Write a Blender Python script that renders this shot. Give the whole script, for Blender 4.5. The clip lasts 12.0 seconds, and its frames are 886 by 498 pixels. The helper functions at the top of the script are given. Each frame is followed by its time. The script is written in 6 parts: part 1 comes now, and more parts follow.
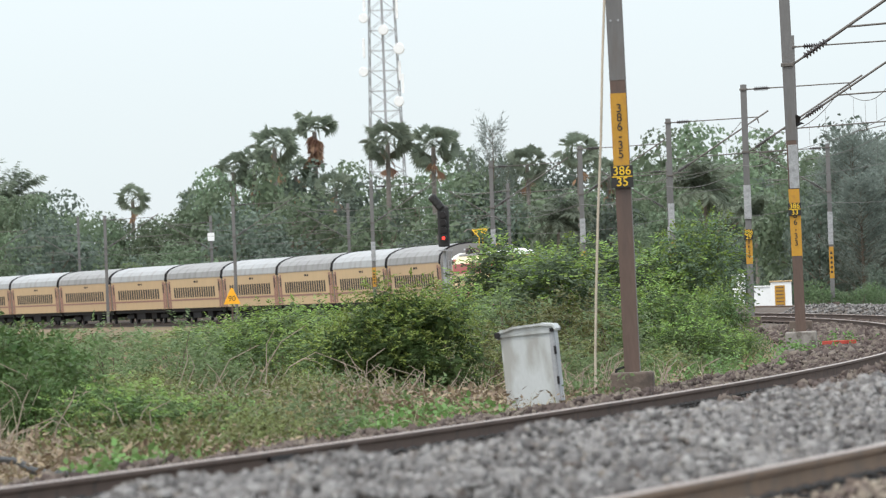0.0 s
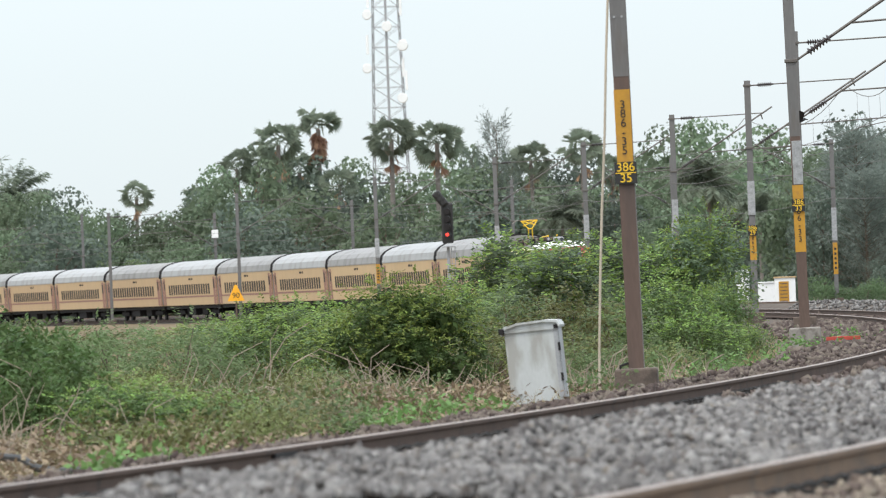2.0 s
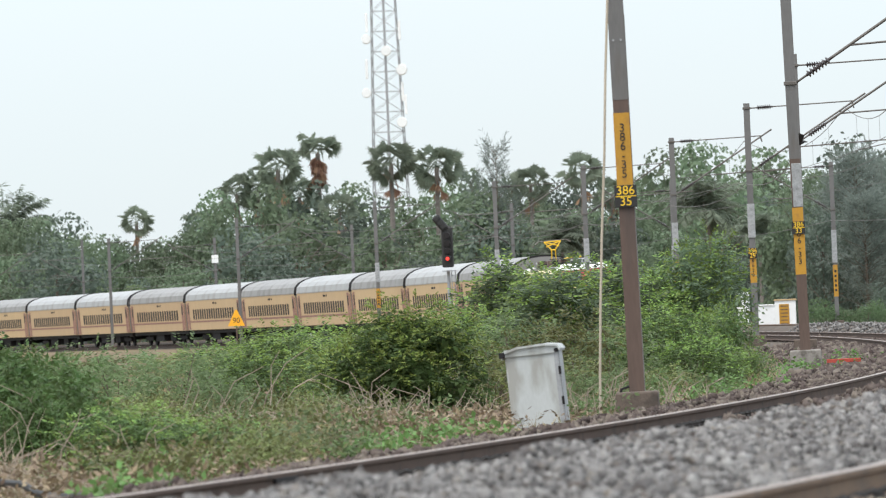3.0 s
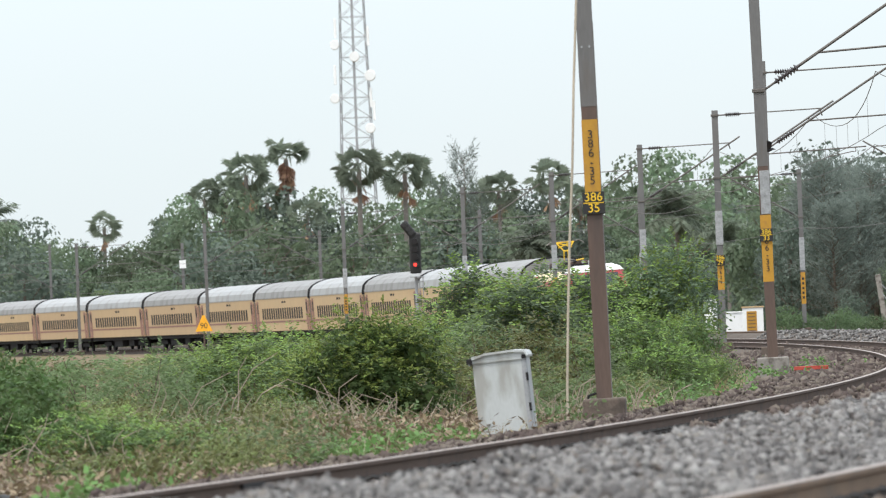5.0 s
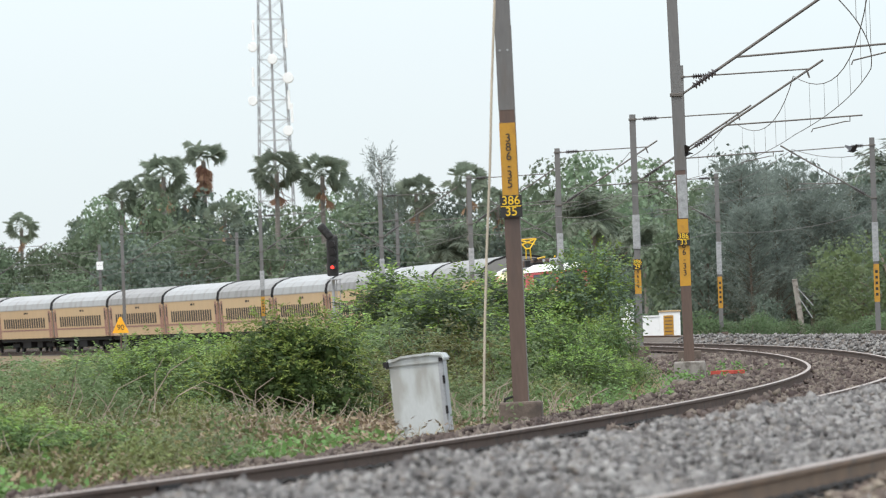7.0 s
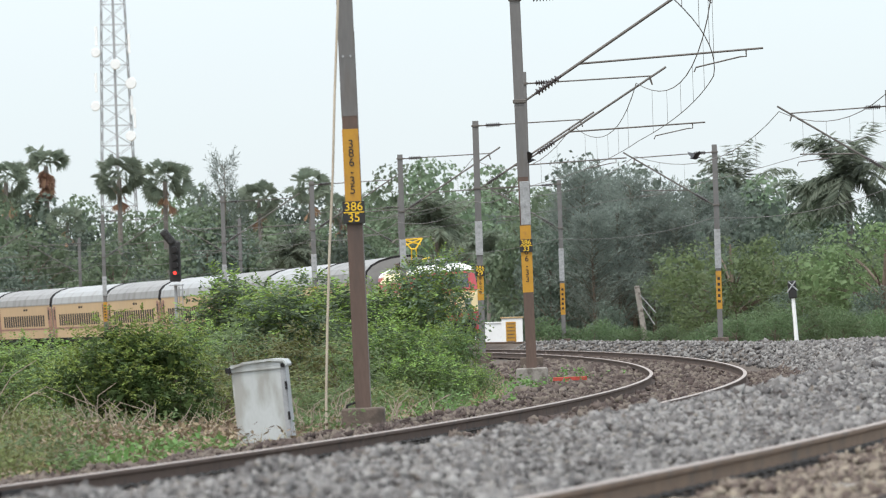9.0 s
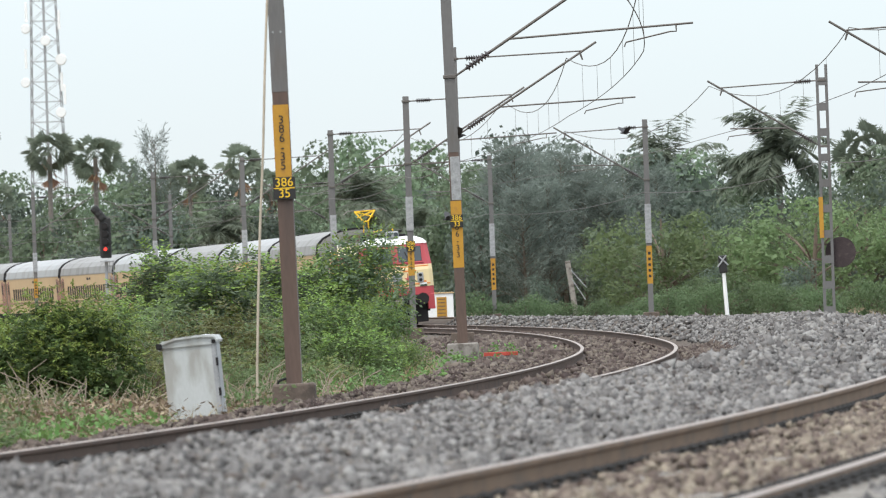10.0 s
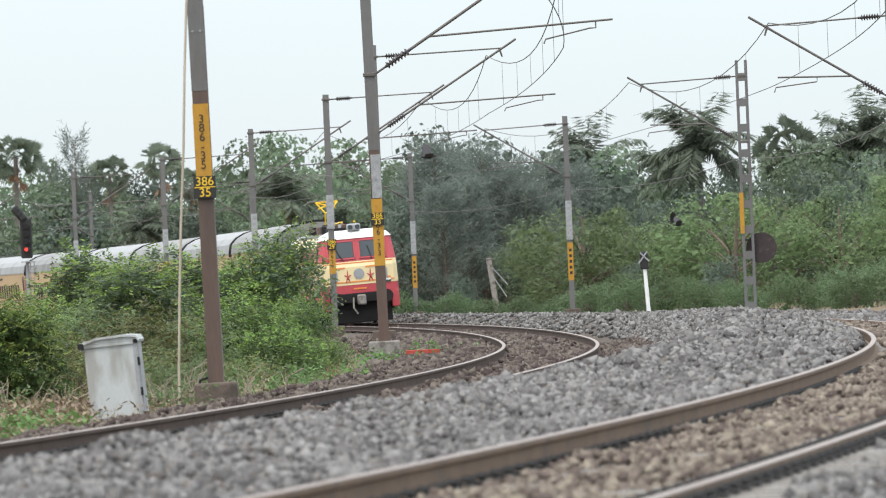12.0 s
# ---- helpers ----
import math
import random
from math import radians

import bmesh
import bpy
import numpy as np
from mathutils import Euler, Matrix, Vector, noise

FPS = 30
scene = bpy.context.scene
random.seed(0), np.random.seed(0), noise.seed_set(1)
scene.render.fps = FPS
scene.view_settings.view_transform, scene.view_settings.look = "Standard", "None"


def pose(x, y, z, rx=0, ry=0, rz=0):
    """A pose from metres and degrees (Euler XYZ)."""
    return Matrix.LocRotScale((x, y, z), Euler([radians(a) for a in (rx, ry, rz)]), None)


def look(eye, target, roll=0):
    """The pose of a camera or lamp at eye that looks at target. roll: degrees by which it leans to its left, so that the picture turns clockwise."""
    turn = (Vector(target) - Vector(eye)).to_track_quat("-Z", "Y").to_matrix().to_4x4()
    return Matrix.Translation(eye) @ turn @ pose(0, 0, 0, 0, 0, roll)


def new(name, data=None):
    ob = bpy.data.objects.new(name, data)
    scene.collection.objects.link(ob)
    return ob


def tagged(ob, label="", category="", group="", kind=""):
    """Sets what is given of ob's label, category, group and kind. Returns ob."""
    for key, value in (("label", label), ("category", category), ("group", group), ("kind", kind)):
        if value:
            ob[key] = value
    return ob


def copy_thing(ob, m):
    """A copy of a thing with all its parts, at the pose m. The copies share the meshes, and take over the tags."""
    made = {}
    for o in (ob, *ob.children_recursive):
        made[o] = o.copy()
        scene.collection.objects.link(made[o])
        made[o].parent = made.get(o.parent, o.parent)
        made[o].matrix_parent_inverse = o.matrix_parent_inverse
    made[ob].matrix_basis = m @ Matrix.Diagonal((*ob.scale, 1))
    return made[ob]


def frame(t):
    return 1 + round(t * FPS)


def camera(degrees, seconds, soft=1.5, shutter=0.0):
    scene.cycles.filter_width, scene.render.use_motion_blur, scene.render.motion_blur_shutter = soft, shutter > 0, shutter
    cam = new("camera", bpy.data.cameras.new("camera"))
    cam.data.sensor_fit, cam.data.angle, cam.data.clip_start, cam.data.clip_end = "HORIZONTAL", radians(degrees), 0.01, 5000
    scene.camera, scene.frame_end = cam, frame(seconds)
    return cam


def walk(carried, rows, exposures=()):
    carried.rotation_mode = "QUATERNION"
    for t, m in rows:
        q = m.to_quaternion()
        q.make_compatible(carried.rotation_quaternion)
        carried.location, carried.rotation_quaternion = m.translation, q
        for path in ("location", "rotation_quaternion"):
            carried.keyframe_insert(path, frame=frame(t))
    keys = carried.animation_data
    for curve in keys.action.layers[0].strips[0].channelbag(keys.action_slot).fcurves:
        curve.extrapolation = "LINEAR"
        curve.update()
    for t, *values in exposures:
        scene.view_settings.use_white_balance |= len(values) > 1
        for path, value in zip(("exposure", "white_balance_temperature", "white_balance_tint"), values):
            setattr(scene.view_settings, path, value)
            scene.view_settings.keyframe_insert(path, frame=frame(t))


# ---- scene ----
# ---------------------------------------------------------------- camera
# A long lens on a hand-held camera beside a double-track railway curve. z = 0 is the rail top of the far track.
EYE = (0.0, 0.0, 1.1)
cam = camera(6.411, 12.0, soft=1.1)
cam.data.dof.use_dof, cam.data.dof.focus_distance, cam.data.dof.aperture_fstop = True, 170.0, 8.5
AIM = [  # seconds, turn to the right, tilt upwards, lean (degrees)
    (0, -3.02, 0.346, 2.096),
    (0.5, -3.01, 0.338, 1.972),
    (1, -2.949, 0.352, 1.833),
    (1.5, -3.039, 0.311, 1.865),
    (2, -3.049, 0.322, 2.187),
    (2.5, -3.037, 0.44, 2.569),
    (2.7, -3.053, 0.478, 2.44),
    (4.3, -2.973, 0.527, 2.5),
    (4.5, -2.914, 0.54, 2.302),
    (5, -2.808, 0.531, 2.253),
    (5.5, -2.794, 0.485, 2.125),
    (6, -2.754, 0.529, 1.959),
    (6.5, -2.597, 0.538, 1.98),
    (7, -2.208, 0.53, 1.996),
    (7.5, -1.887, 0.562, 2.084),
    (7.7, -1.764, 0.549, 2.099),
    (9.3, -0.861, 0.532, 2.006),
    (9.5, -0.805, 0.466, 2.222),
    (10, -0.571, 0.341, 2.024),
    (10.5, -0.344, 0.273, 2.048),
    (11, -0.185, 0.253, 2.166),
    (11.5, -0.07, 0.27, 2.218),
    (12, 0, 0.303, 2.4),
]


def aim(turn, tilt, lean):
    a, b = radians(turn), radians(tilt)
    way = Vector((math.sin(a) * math.cos(b), math.cos(a) * math.cos(b), math.sin(b)))
    return look(EYE, Vector(EYE) + way * 100, -lean)


walk(cam, [(t, aim(a, b, c)) for t, a, b, c in AIM], exposures=[(0, 0.0), (12, 0.0)])

# ---------------------------------------------------------------- light: a bright overcast sky
world = bpy.data.worlds.new("overcast_sky")
scene.world = world
world.use_nodes = True
wn, wl = world.node_tree.nodes, world.node_tree.links
wn.clear()
sky = wn.new("ShaderNodeTexSky")
sky.sky_type, sky.sun_disc = "NISHITA", False
sky.sun_elevation, sky.sun_rotation = radians(58), radians(215)
sky.air_density, sky.dust_density = 1.0, 4.0
sky_b = wn.new("ShaderNodeBackground")
sky_b.inputs["Strength"].default_value = 0.06
wl.new(sky.outputs["Color"], sky_b.inputs["Color"])
tc = wn.new("ShaderNodeTexCoord")
sep = wn.new("ShaderNodeSeparateXYZ")
wl.new(tc.outputs["Generated"], sep.inputs[0])
ramp = wn.new("ShaderNodeValToRGB")  # cloud cover, brighter towards the zenith
el = ramp.color_ramp.elements
el[0].position, el[0].color = 0.0, (0.74, 0.80, 0.82, 1)
el[1].position, el[1].color = 1.0, (0.95, 1.0, 1.07, 1)
mid = el.new(0.06)
mid.color = (0.70, 0.80, 0.85, 1)
wl.new(sep.outputs["Z"], ramp.inputs[0])
cloud = wn.new("ShaderNodeTexNoise")
cloud.inputs["Scale"].default_value, cloud.inputs["Detail"].default_value = 6.0, 4.0
mapc = wn.new("ShaderNodeMapping")
mapc.inputs["Scale"].default_value = (1, 1, 5)
wl.new(tc.outputs["Generated"], mapc.inputs[0])
wl.new(mapc.outputs[0], cloud.inputs["Vector"])
mixc = wn.new("ShaderNodeMix")
mixc.data_type, mixc.blend_type = "RGBA", "OVERLAY"
mixc.inputs[0].default_value = 0.06
wl.new(ramp.outputs[0], mixc.inputs[6])
wl.new(cloud.outputs["Color"], mixc.inputs[7])
lift = wn.new("ShaderNodeMapRange")  # luminance grows to the zenith as under an even overcast
lift.inputs[3].default_value, lift.inputs[4].default_value = 1.06, 2.3
wl.new(sep.outputs["Z"], lift.inputs[0])
cloud_b = wn.new("ShaderNodeBackground")
wl.new(mixc.outputs[2], cloud_b.inputs["Color"])
wl.new(lift.outputs[0], cloud_b.inputs["Strength"])
both = wn.new("ShaderNodeAddShader")
out = wn.new("ShaderNodeOutputWorld")
wl.new(sky_b.outputs[0], both.inputs[0])
wl.new(cloud_b.outputs[0], both.inputs[1])
wl.new(both.outputs[0], out.inputs[0])

sun = new("sun", bpy.data.lights.new("sun", "SUN"))
sun.data.energy, sun.data.angle, sun.data.color = 1.7, radians(14), (1.0, 0.96, 0.9)
sun.matrix_world = look((0, 0, 60), (18, 24, 0))


# ---------------------------------------------------------------- materials
def material(name, base, rough=0.6, metal=0.0, vary=0.25, scale=3.0, fine=40.0, stain=None, stain_at=0.55, bump=0.15,
             island=0.0, obj_vary=0.0, trans=0.0, emit=None, stretch=(1, 1, 1), spec=0.5):
    """Principled surface with coarse stains, fine grain and a little relief."""
    m = bpy.data.materials.new(name)
    m.use_nodes = True
    n, l = m.node_tree.nodes, m.node_tree.links
    b = n["Principled BSDF"]
    b.inputs["Roughness"].default_value, b.inputs["Metallic"].default_value = rough, metal
    b.inputs["Specular IOR Level"].default_value = spec
    co = n.new("ShaderNodeTexCoord")
    mp = n.new("ShaderNodeMapping")
    mp.inputs["Scale"].default_value = stretch
    l.new(co.outputs["Object"], mp.inputs[0])
    big, small = n.new("ShaderNodeTexNoise"), n.new("ShaderNodeTexNoise")
    big.inputs["Scale"].default_value, big.inputs["Detail"].default_value = scale, 5
    small.inputs["Scale"].default_value, small.inputs["Detail"].default_value = fine, 3
    l.new(mp.outputs[0], big.inputs["Vector"])
    l.new(mp.outputs[0], small.inputs["Vector"])
    r = n.new("ShaderNodeValToRGB")
    e = r.color_ramp.elements
    e[0].position, e[1].position = 0.25, 0.8
    e[0].color = (*[c * (1 - vary) for c in base], 1)
    e[1].color = (*[min(1, c * (1 + vary)) for c in base], 1)
    mixf = n.new("ShaderNodeMix")
    mixf.inputs[0].default_value = 0.4
    l.new(big.outputs[0], mixf.inputs[2])
    l.new(small.outputs[0], mixf.inputs[3])
    l.new(mixf.outputs[0], r.inputs[0])
    col = r.outputs[0]
    if stain:
        s = n.new("ShaderNodeTexNoise")
        s.inputs["Scale"].default_value, s.inputs["Detail"].default_value = scale * 1.7, 8
        off = n.new("ShaderNodeMapping")
        off.inputs["Location"].default_value = (7, 3, 5)
        l.new(mp.outputs[0], off.inputs[0])
        l.new(off.outputs[0], s.inputs["Vector"])
        g = n.new("ShaderNodeMapRange")
        g.inputs[1].default_value, g.inputs[2].default_value = stain_at, stain_at + 0.15
        l.new(s.outputs[0], g.inputs[0])
        mx = n.new("ShaderNodeMix")
        mx.data_type = "RGBA"
        mx.inputs[7].default_value = (*stain, 1)
        l.new(g.outputs[0], mx.inputs[0])
        l.new(col, mx.inputs[6])
        col = mx.outputs[2]
    for amount, node, sock in ((island, "ShaderNodeNewGeometry", "Random Per Island"), (obj_vary, "ShaderNodeObjectInfo", "Random")):
        if amount:
            g = n.new(node)
            h = n.new("ShaderNodeHueSaturation")
            v = n.new("ShaderNodeMapRange")
            v.inputs[3].default_value, v.inputs[4].default_value = 1 - amount, 1 + amount
            l.new(g.outputs[sock], v.inputs[0])
            l.new(v.outputs[0], h.inputs["Value"])
            hv = n.new("ShaderNodeMapRange")
            hv.inputs[3].default_value, hv.inputs[4].default_value = 0.5 - amount * 0.05, 0.5 + amount * 0.05
            l.new(g.outputs[sock], hv.inputs[0])
            l.new(hv.outputs[0], h.inputs["Hue"])
            l.new(col, h.inputs["Color"])
            col = h.outputs[0]
    l.new(col, b.inputs["Base Color"])
    if bump:
        bp = n.new("ShaderNodeBump")
        bp.inputs["Strength"].default_value, bp.inputs["Distance"].default_value = bump, 0.02
        l.new(small.outputs[0], bp.inputs["Height"])
        l.new(bp.outputs[0], b.inputs["Normal"])
    if trans:
        t = n.new("ShaderNodeBsdfTranslucent")
        l.new(col, t.inputs[0])
        ms = n.new("ShaderNodeMixShader")
        ms.inputs[0].default_value = trans
        l.new(b.outputs[0], ms.inputs[1])
        l.new(t.outputs[0], ms.inputs[2])
        l.new(ms.outputs[0], n["Material Output"].inputs[0])
    if emit:
        b.inputs["Emission Color"].default_value, b.inputs["Emission Strength"].default_value = (*emit[:3], 1), emit[3]
    return m


def leafy(name, base, island=0.35, obj=0.2, trans=0.38):
    return material(name, base, rough=0.55, vary=0.3, scale=0.8, fine=6, bump=0, island=island, obj_vary=obj, trans=trans, spec=0.2)


M = dict(
    soil=material("soil", (0.16, 0.12, 0.08), 0.95, vary=0.35, scale=0.25, fine=9, stain=(0.09, 0.10, 0.04), stain_at=0.52, bump=0.6, spec=0.05),
    ballast_bed=material("ballast_bed", (0.105, 0.088, 0.075), 0.95, vary=0.5, scale=0.8, fine=14, bump=1.0, spec=0.05),
    stone_grey=material("stone_grey", (0.168, 0.16, 0.153), 0.9, vary=0.35, scale=6, fine=60, stain=(0.12, 0.10, 0.085), stain_at=0.55, island=0.5, bump=0.3, spec=0.08),
    stone_brown=material("stone_brown", (0.105, 0.084, 0.073), 0.9, vary=0.3, scale=4, fine=60, island=0.5, bump=0.3, spec=0.08),
    stone_tan=material("stone_tan", (0.17, 0.138, 0.113), 0.9, vary=0.35, scale=4, fine=60, island=0.5, bump=0.3, spec=0.08),
    rail_side=material("rail_side", (0.088, 0.06, 0.047), 0.85, vary=0.3, scale=2, fine=30, stain=(0.05, 0.04, 0.035), bump=0.3, spec=0.2),
    rail_side_near=material("rail_side_near", (0.155, 0.098, 0.06), 0.85, vary=0.3, scale=2, fine=30, stain=(0.10, 0.075, 0.055), bump=0.3),
    rail_top=material("rail_top", (0.27, 0.215, 0.18), 0.5, metal=0.3, vary=0.2, scale=0.6, fine=12, bump=0.05, stain=(0.22, 0.16, 0.12)),
    clip=material("clip", (0.025, 0.022, 0.02), 0.7, vary=0.4, bump=0.2),
    sleeper=material("sleeper", (0.25, 0.23, 0.205), 0.9, vary=0.3, scale=3, fine=30, stain=(0.15, 0.11, 0.08), obj_vary=0.15),
    mast_rust=material("mast_rust", (0.105, 0.068, 0.052), 0.75, vary=0.3, scale=1.2, fine=30, stain=(0.07, 0.05, 0.042), bump=0.2, stretch=(1, 1, 0.2)),
    mast_grey=material("mast_grey", (0.145, 0.14, 0.135), 0.65, metal=0.15, vary=0.25, scale=1.5, fine=30, stain=(0.11, 0.09, 0.075), stain_at=0.6, bump=0.1, stretch=(1, 1, 0.2)),
    galv=material("galv", (0.33, 0.335, 0.34), 0.55, metal=0.3, vary=0.25, scale=3, fine=30, stain=(0.25, 0.22, 0.2), stain_at=0.62, bump=0.08),
    yellow=material("yellow", (0.43, 0.22, 0.02), 0.65, vary=0.18, scale=2, fine=30, stain=(0.30, 0.15, 0.035), stain_at=0.58, bump=0.08),
    yellow_bright=material("yellow_bright", (0.80, 0.50, 0.02), 0.5, vary=0.08, scale=4, bump=0.03),
    sign_orange=material("sign_orange", (0.85, 0.40, 0.015), 0.5, vary=0.08, scale=4, bump=0.03),
    black=material("black", (0.018, 0.017, 0.016), 0.6, vary=0.3, scale=4, bump=0.05),
    wire=material("wire", (0.125, 0.112, 0.10), 0.6, metal=0.4, vary=0.2, bump=0),
    insul=material("insul", (0.045, 0.035, 0.033), 0.3, vary=0.2, bump=0),
    concrete=material("concrete", (0.24, 0.22, 0.195), 0.9, vary=0.3, scale=3, fine=30, stain=(0.10, 0.085, 0.07), stain_at=0.5, bump=0.3),
    footing=material("footing", (0.115, 0.088, 0.07), 0.95, vary=0.35, scale=3, fine=30, stain=(0.07, 0.055, 0.045), stain_at=0.5, bump=0.4),
    box_white=material("box_white", (0.44, 0.455, 0.445), 0.6, vary=0.1, scale=2.5, fine=40, stain=(0.31, 0.305, 0.28), stain_at=0.5, bump=0.05, stretch=(1, 1, 0.35)),
    white=material("white", (0.78, 0.78, 0.76), 0.6, vary=0.07, scale=2, fine=30, stain=(0.55, 0.52, 0.47), stain_at=0.62, bump=0.05),
    board_dark=material("board_dark", (0.055, 0.042, 0.042), 0.8, vary=0.35, scale=4, fine=30, stain=(0.09, 0.07, 0.065), bump=0.1, spec=0.2),
    leaf_shrub=leafy("leaf_shrub", (0.115, 0.165, 0.08), island=0.16, trans=0.42),
    guard=material("guard", (0.30, 0.305, 0.305), 0.6, vary=0.5, scale=9, fine=34, stain=(0.2, 0.19, 0.18), stain_at=0.62, bump=0.1),
    rope=material("rope", (0.42, 0.36, 0.28), 0.9, vary=0.2, scale=2, bump=0.1),
    red_cloth=material("red_cloth", (0.38, 0.06, 0.04), 0.8, vary=0.3, scale=3, bump=0.2),
    coach_cream=material("coach_cream", (0.47, 0.32, 0.165), 0.55, vary=0.12, scale=0.7, fine=12, stain=(0.50, 0.31, 0.15), stain_at=0.6, bump=0.03, obj_vary=0.07, stretch=(0.4, 1, 1)),
    coach_maroon=material("coach_maroon", (0.23, 0.10, 0.07), 0.6, vary=0.2, scale=0.8, fine=12, bump=0.03),
    roof_white=material("roof_white", (0.31, 0.31, 0.305), 0.55, metal=0.1, vary=0.1, scale=0.5, fine=6, stain=(0.24, 0.23, 0.21), stain_at=0.54, bump=0.03),
    roof_grey=material("roof_grey", (0.23, 0.222, 0.21), 0.55, metal=0.1, vary=0.15, scale=0.5, fine=6, stain=(0.16, 0.148, 0.135), stain_at=0.53, bump=0.03),
    dark=material("dark", (0.024, 0.022, 0.022), 0.8, vary=0.3, scale=2, bump=0.1, spec=0.15),
    pane=material("pane", (0.03, 0.027, 0.025), 0.6, vary=0.3, scale=2, bump=0, spec=0.1),
    glass=material("glass", (0.05, 0.06, 0.065), 0.08, vary=0.1, scale=2, bump=0),
    loco_red=material("loco_red", (0.43, 0.055, 0.065), 0.45, vary=0.12, scale=1, fine=12, stain=(0.36, 0.06, 0.055), stain_at=0.62, bump=0.02),
    loco_cream=material("loco_cream", (0.72, 0.585, 0.33), 0.45, vary=0.08, scale=1, fine=12, stain=(0.62, 0.48, 0.25), stain_at=0.64, bump=0.02),
    loco_orange=material("loco_orange", (0.68, 0.23, 0.05), 0.45, vary=0.1, bump=0.02),
    lamp_red=material("lamp_red", (0.5, 0.03, 0.02), 0.4, vary=0.05, bump=0, emit=(1.0, 0.03, 0.02, 2.2)),
    bark=material("bark", (0.13, 0.10, 0.075), 0.95, vary=0.35, scale=3, fine=20, bump=0.6, stretch=(1, 1, 0.3)),
    bark_palm=material("bark_palm", (0.17, 0.15, 0.13), 0.95, vary=0.3, scale=2, fine=12, bump=0.5, stretch=(1, 1, 4)),
    twig=material("twig", (0.31, 0.255, 0.195), 0.9, vary=0.3, island=0.3, bump=0.1),
    # distance haze is put into the next five base colours, lifted paler
    leaf_tree=leafy("leaf_tree", (0.14, 0.185, 0.112), island=0.16, obj=0.35, trans=0.42),
    leaf_dark=leafy("leaf_dark", (0.11, 0.14, 0.108), island=0.16, obj=0.3, trans=0.4),
    leaf_light=leafy("leaf_light", (0.148, 0.20, 0.092), island=0.16, obj=0.3, trans=0.45),
    leaf_casuarina=leafy("leaf_casuarina", (0.17, 0.20, 0.17), island=0.16, trans=0.45),
    leaf_palm=leafy("leaf_palm", (0.17, 0.20, 0.145), island=0.16, trans=0.4),
    leaf_dead=leafy("leaf_dead", (0.32, 0.19, 0.12), trans=0.15),
    leaf_olive=leafy("leaf_olive", (0.165, 0.18, 0.07), obj=0.4),
    leaf_dry=leafy("leaf_dry", (0.23, 0.18, 0.09), obj=0.3),
    leaf_bush=leafy("leaf_bush", (0.12, 0.175, 0.07)),
    leaf_bush_dark=leafy("leaf_bush_dark", (0.08, 0.125, 0.042)),
    # the next two brighter leaf colours paint the lit tops of the bushes
    leaf_lit_yellow=leafy("leaf_lit_yellow", (0.18, 0.23, 0.055)),
    leaf_lit_green=leafy("leaf_lit_green", (0.20, 0.29, 0.075)),
    litter=leafy("litter", (0.215, 0.16, 0.105), obj=0, trans=0.15),
    grass_green=leafy("grass_green", (0.165, 0.17, 0.075), obj=0),
    grass_dry=leafy("grass_dry", (0.36, 0.27, 0.16), obj=0),
    weed=leafy("weed", (0.135, 0.225, 0.07), obj=0),
    feather=material("feather", (0.02, 0.02, 0.022), 0.6, vary=0.2, bump=0),
)


# ---------------------------------------------------------------- building blocks
def mesh_of(name, verts, faces, mats, index=None, smooth=False):
    me = bpy.data.meshes.new(name)
    me.from_pydata([tuple(v) for v in verts], [], [tuple(f) for f in faces])
    for m in mats if isinstance(mats, (list, tuple)) else [mats]:
        me.materials.append(m)
    if index is not None:
        me.polygons.foreach_set("material_index", np.asarray(index, dtype=np.int32))
    if smooth:
        me.polygons.foreach_set("use_smooth", np.ones(len(me.polygons), dtype=bool))
    me.update()
    return me


def quick_mesh(name, verts, tris, mat):
    """Triangles from numpy arrays, for what has very many small pieces."""
    me = bpy.data.meshes.new(name)
    nv, nf = len(verts), len(tris)
    me.vertices.add(nv)
    me.vertices.foreach_set("co", np.asarray(verts, dtype=np.float32).ravel())
    me.loops.add(nf * 3)
    me.loops.foreach_set("vertex_index", np.asarray(tris, dtype=np.int32).ravel())
    me.polygons.add(nf)
    me.polygons.foreach_set("loop_start", np.arange(0, nf * 3, 3, dtype=np.int32))
    me.polygons.foreach_set("loop_total", np.full(nf, 3, dtype=np.int32))
    me.materials.append(mat)
    me.update(calc_edges=True)
    return me


def part(name, bm, mat, parent=None, label="", smooth=False):
    """Links a bmesh (or a mesh) as one mesh object under a thing or a part."""
    if isinstance(bm, bmesh.types.BMesh):
        me = bpy.data.meshes.new(name)
        bmesh.ops.recalc_face_normals(bm, faces=bm.faces)
        bm.to_mesh(me)
        bm.free()
        me.materials.append(mat)
        if smooth:
            me.polygons.foreach_set("use_smooth", np.ones(len(me.polygons), dtype=bool))
    else:
        me = bm
    ob = new(name, me)
    if parent:
        ob.parent = parent
    return tagged(ob, label=label)


def thing(name, label, category, group="", m=None, kind=""):
    ob = new(name)
    ob.empty_display_size = 0.2
    if m is not None:
        ob.matrix_basis = m
    return tagged(ob, label, category, group, kind)


def box(bm, c, s, bevel=0.0, m=None):
    r = bmesh.ops.create_cube(bm, size=1.0)
    vs = r["verts"]
    bmesh.ops.scale(bm, vec=s, verts=vs)
    if bevel:
        es = list({e for v in vs for e in v.link_edges})
        g = bmesh.ops.bevel(bm, geom=es, offset=bevel, segments=2, affect="EDGES", profile=0.5)
        vs = list({v for f in g["faces"] for v in f.verts} | {v for v in vs if v.is_valid})
    bmesh.ops.translate(bm, vec=c, verts=vs)
    if m is not None:
        bmesh.ops.transform(bm, matrix=m, verts=vs)
    return vs


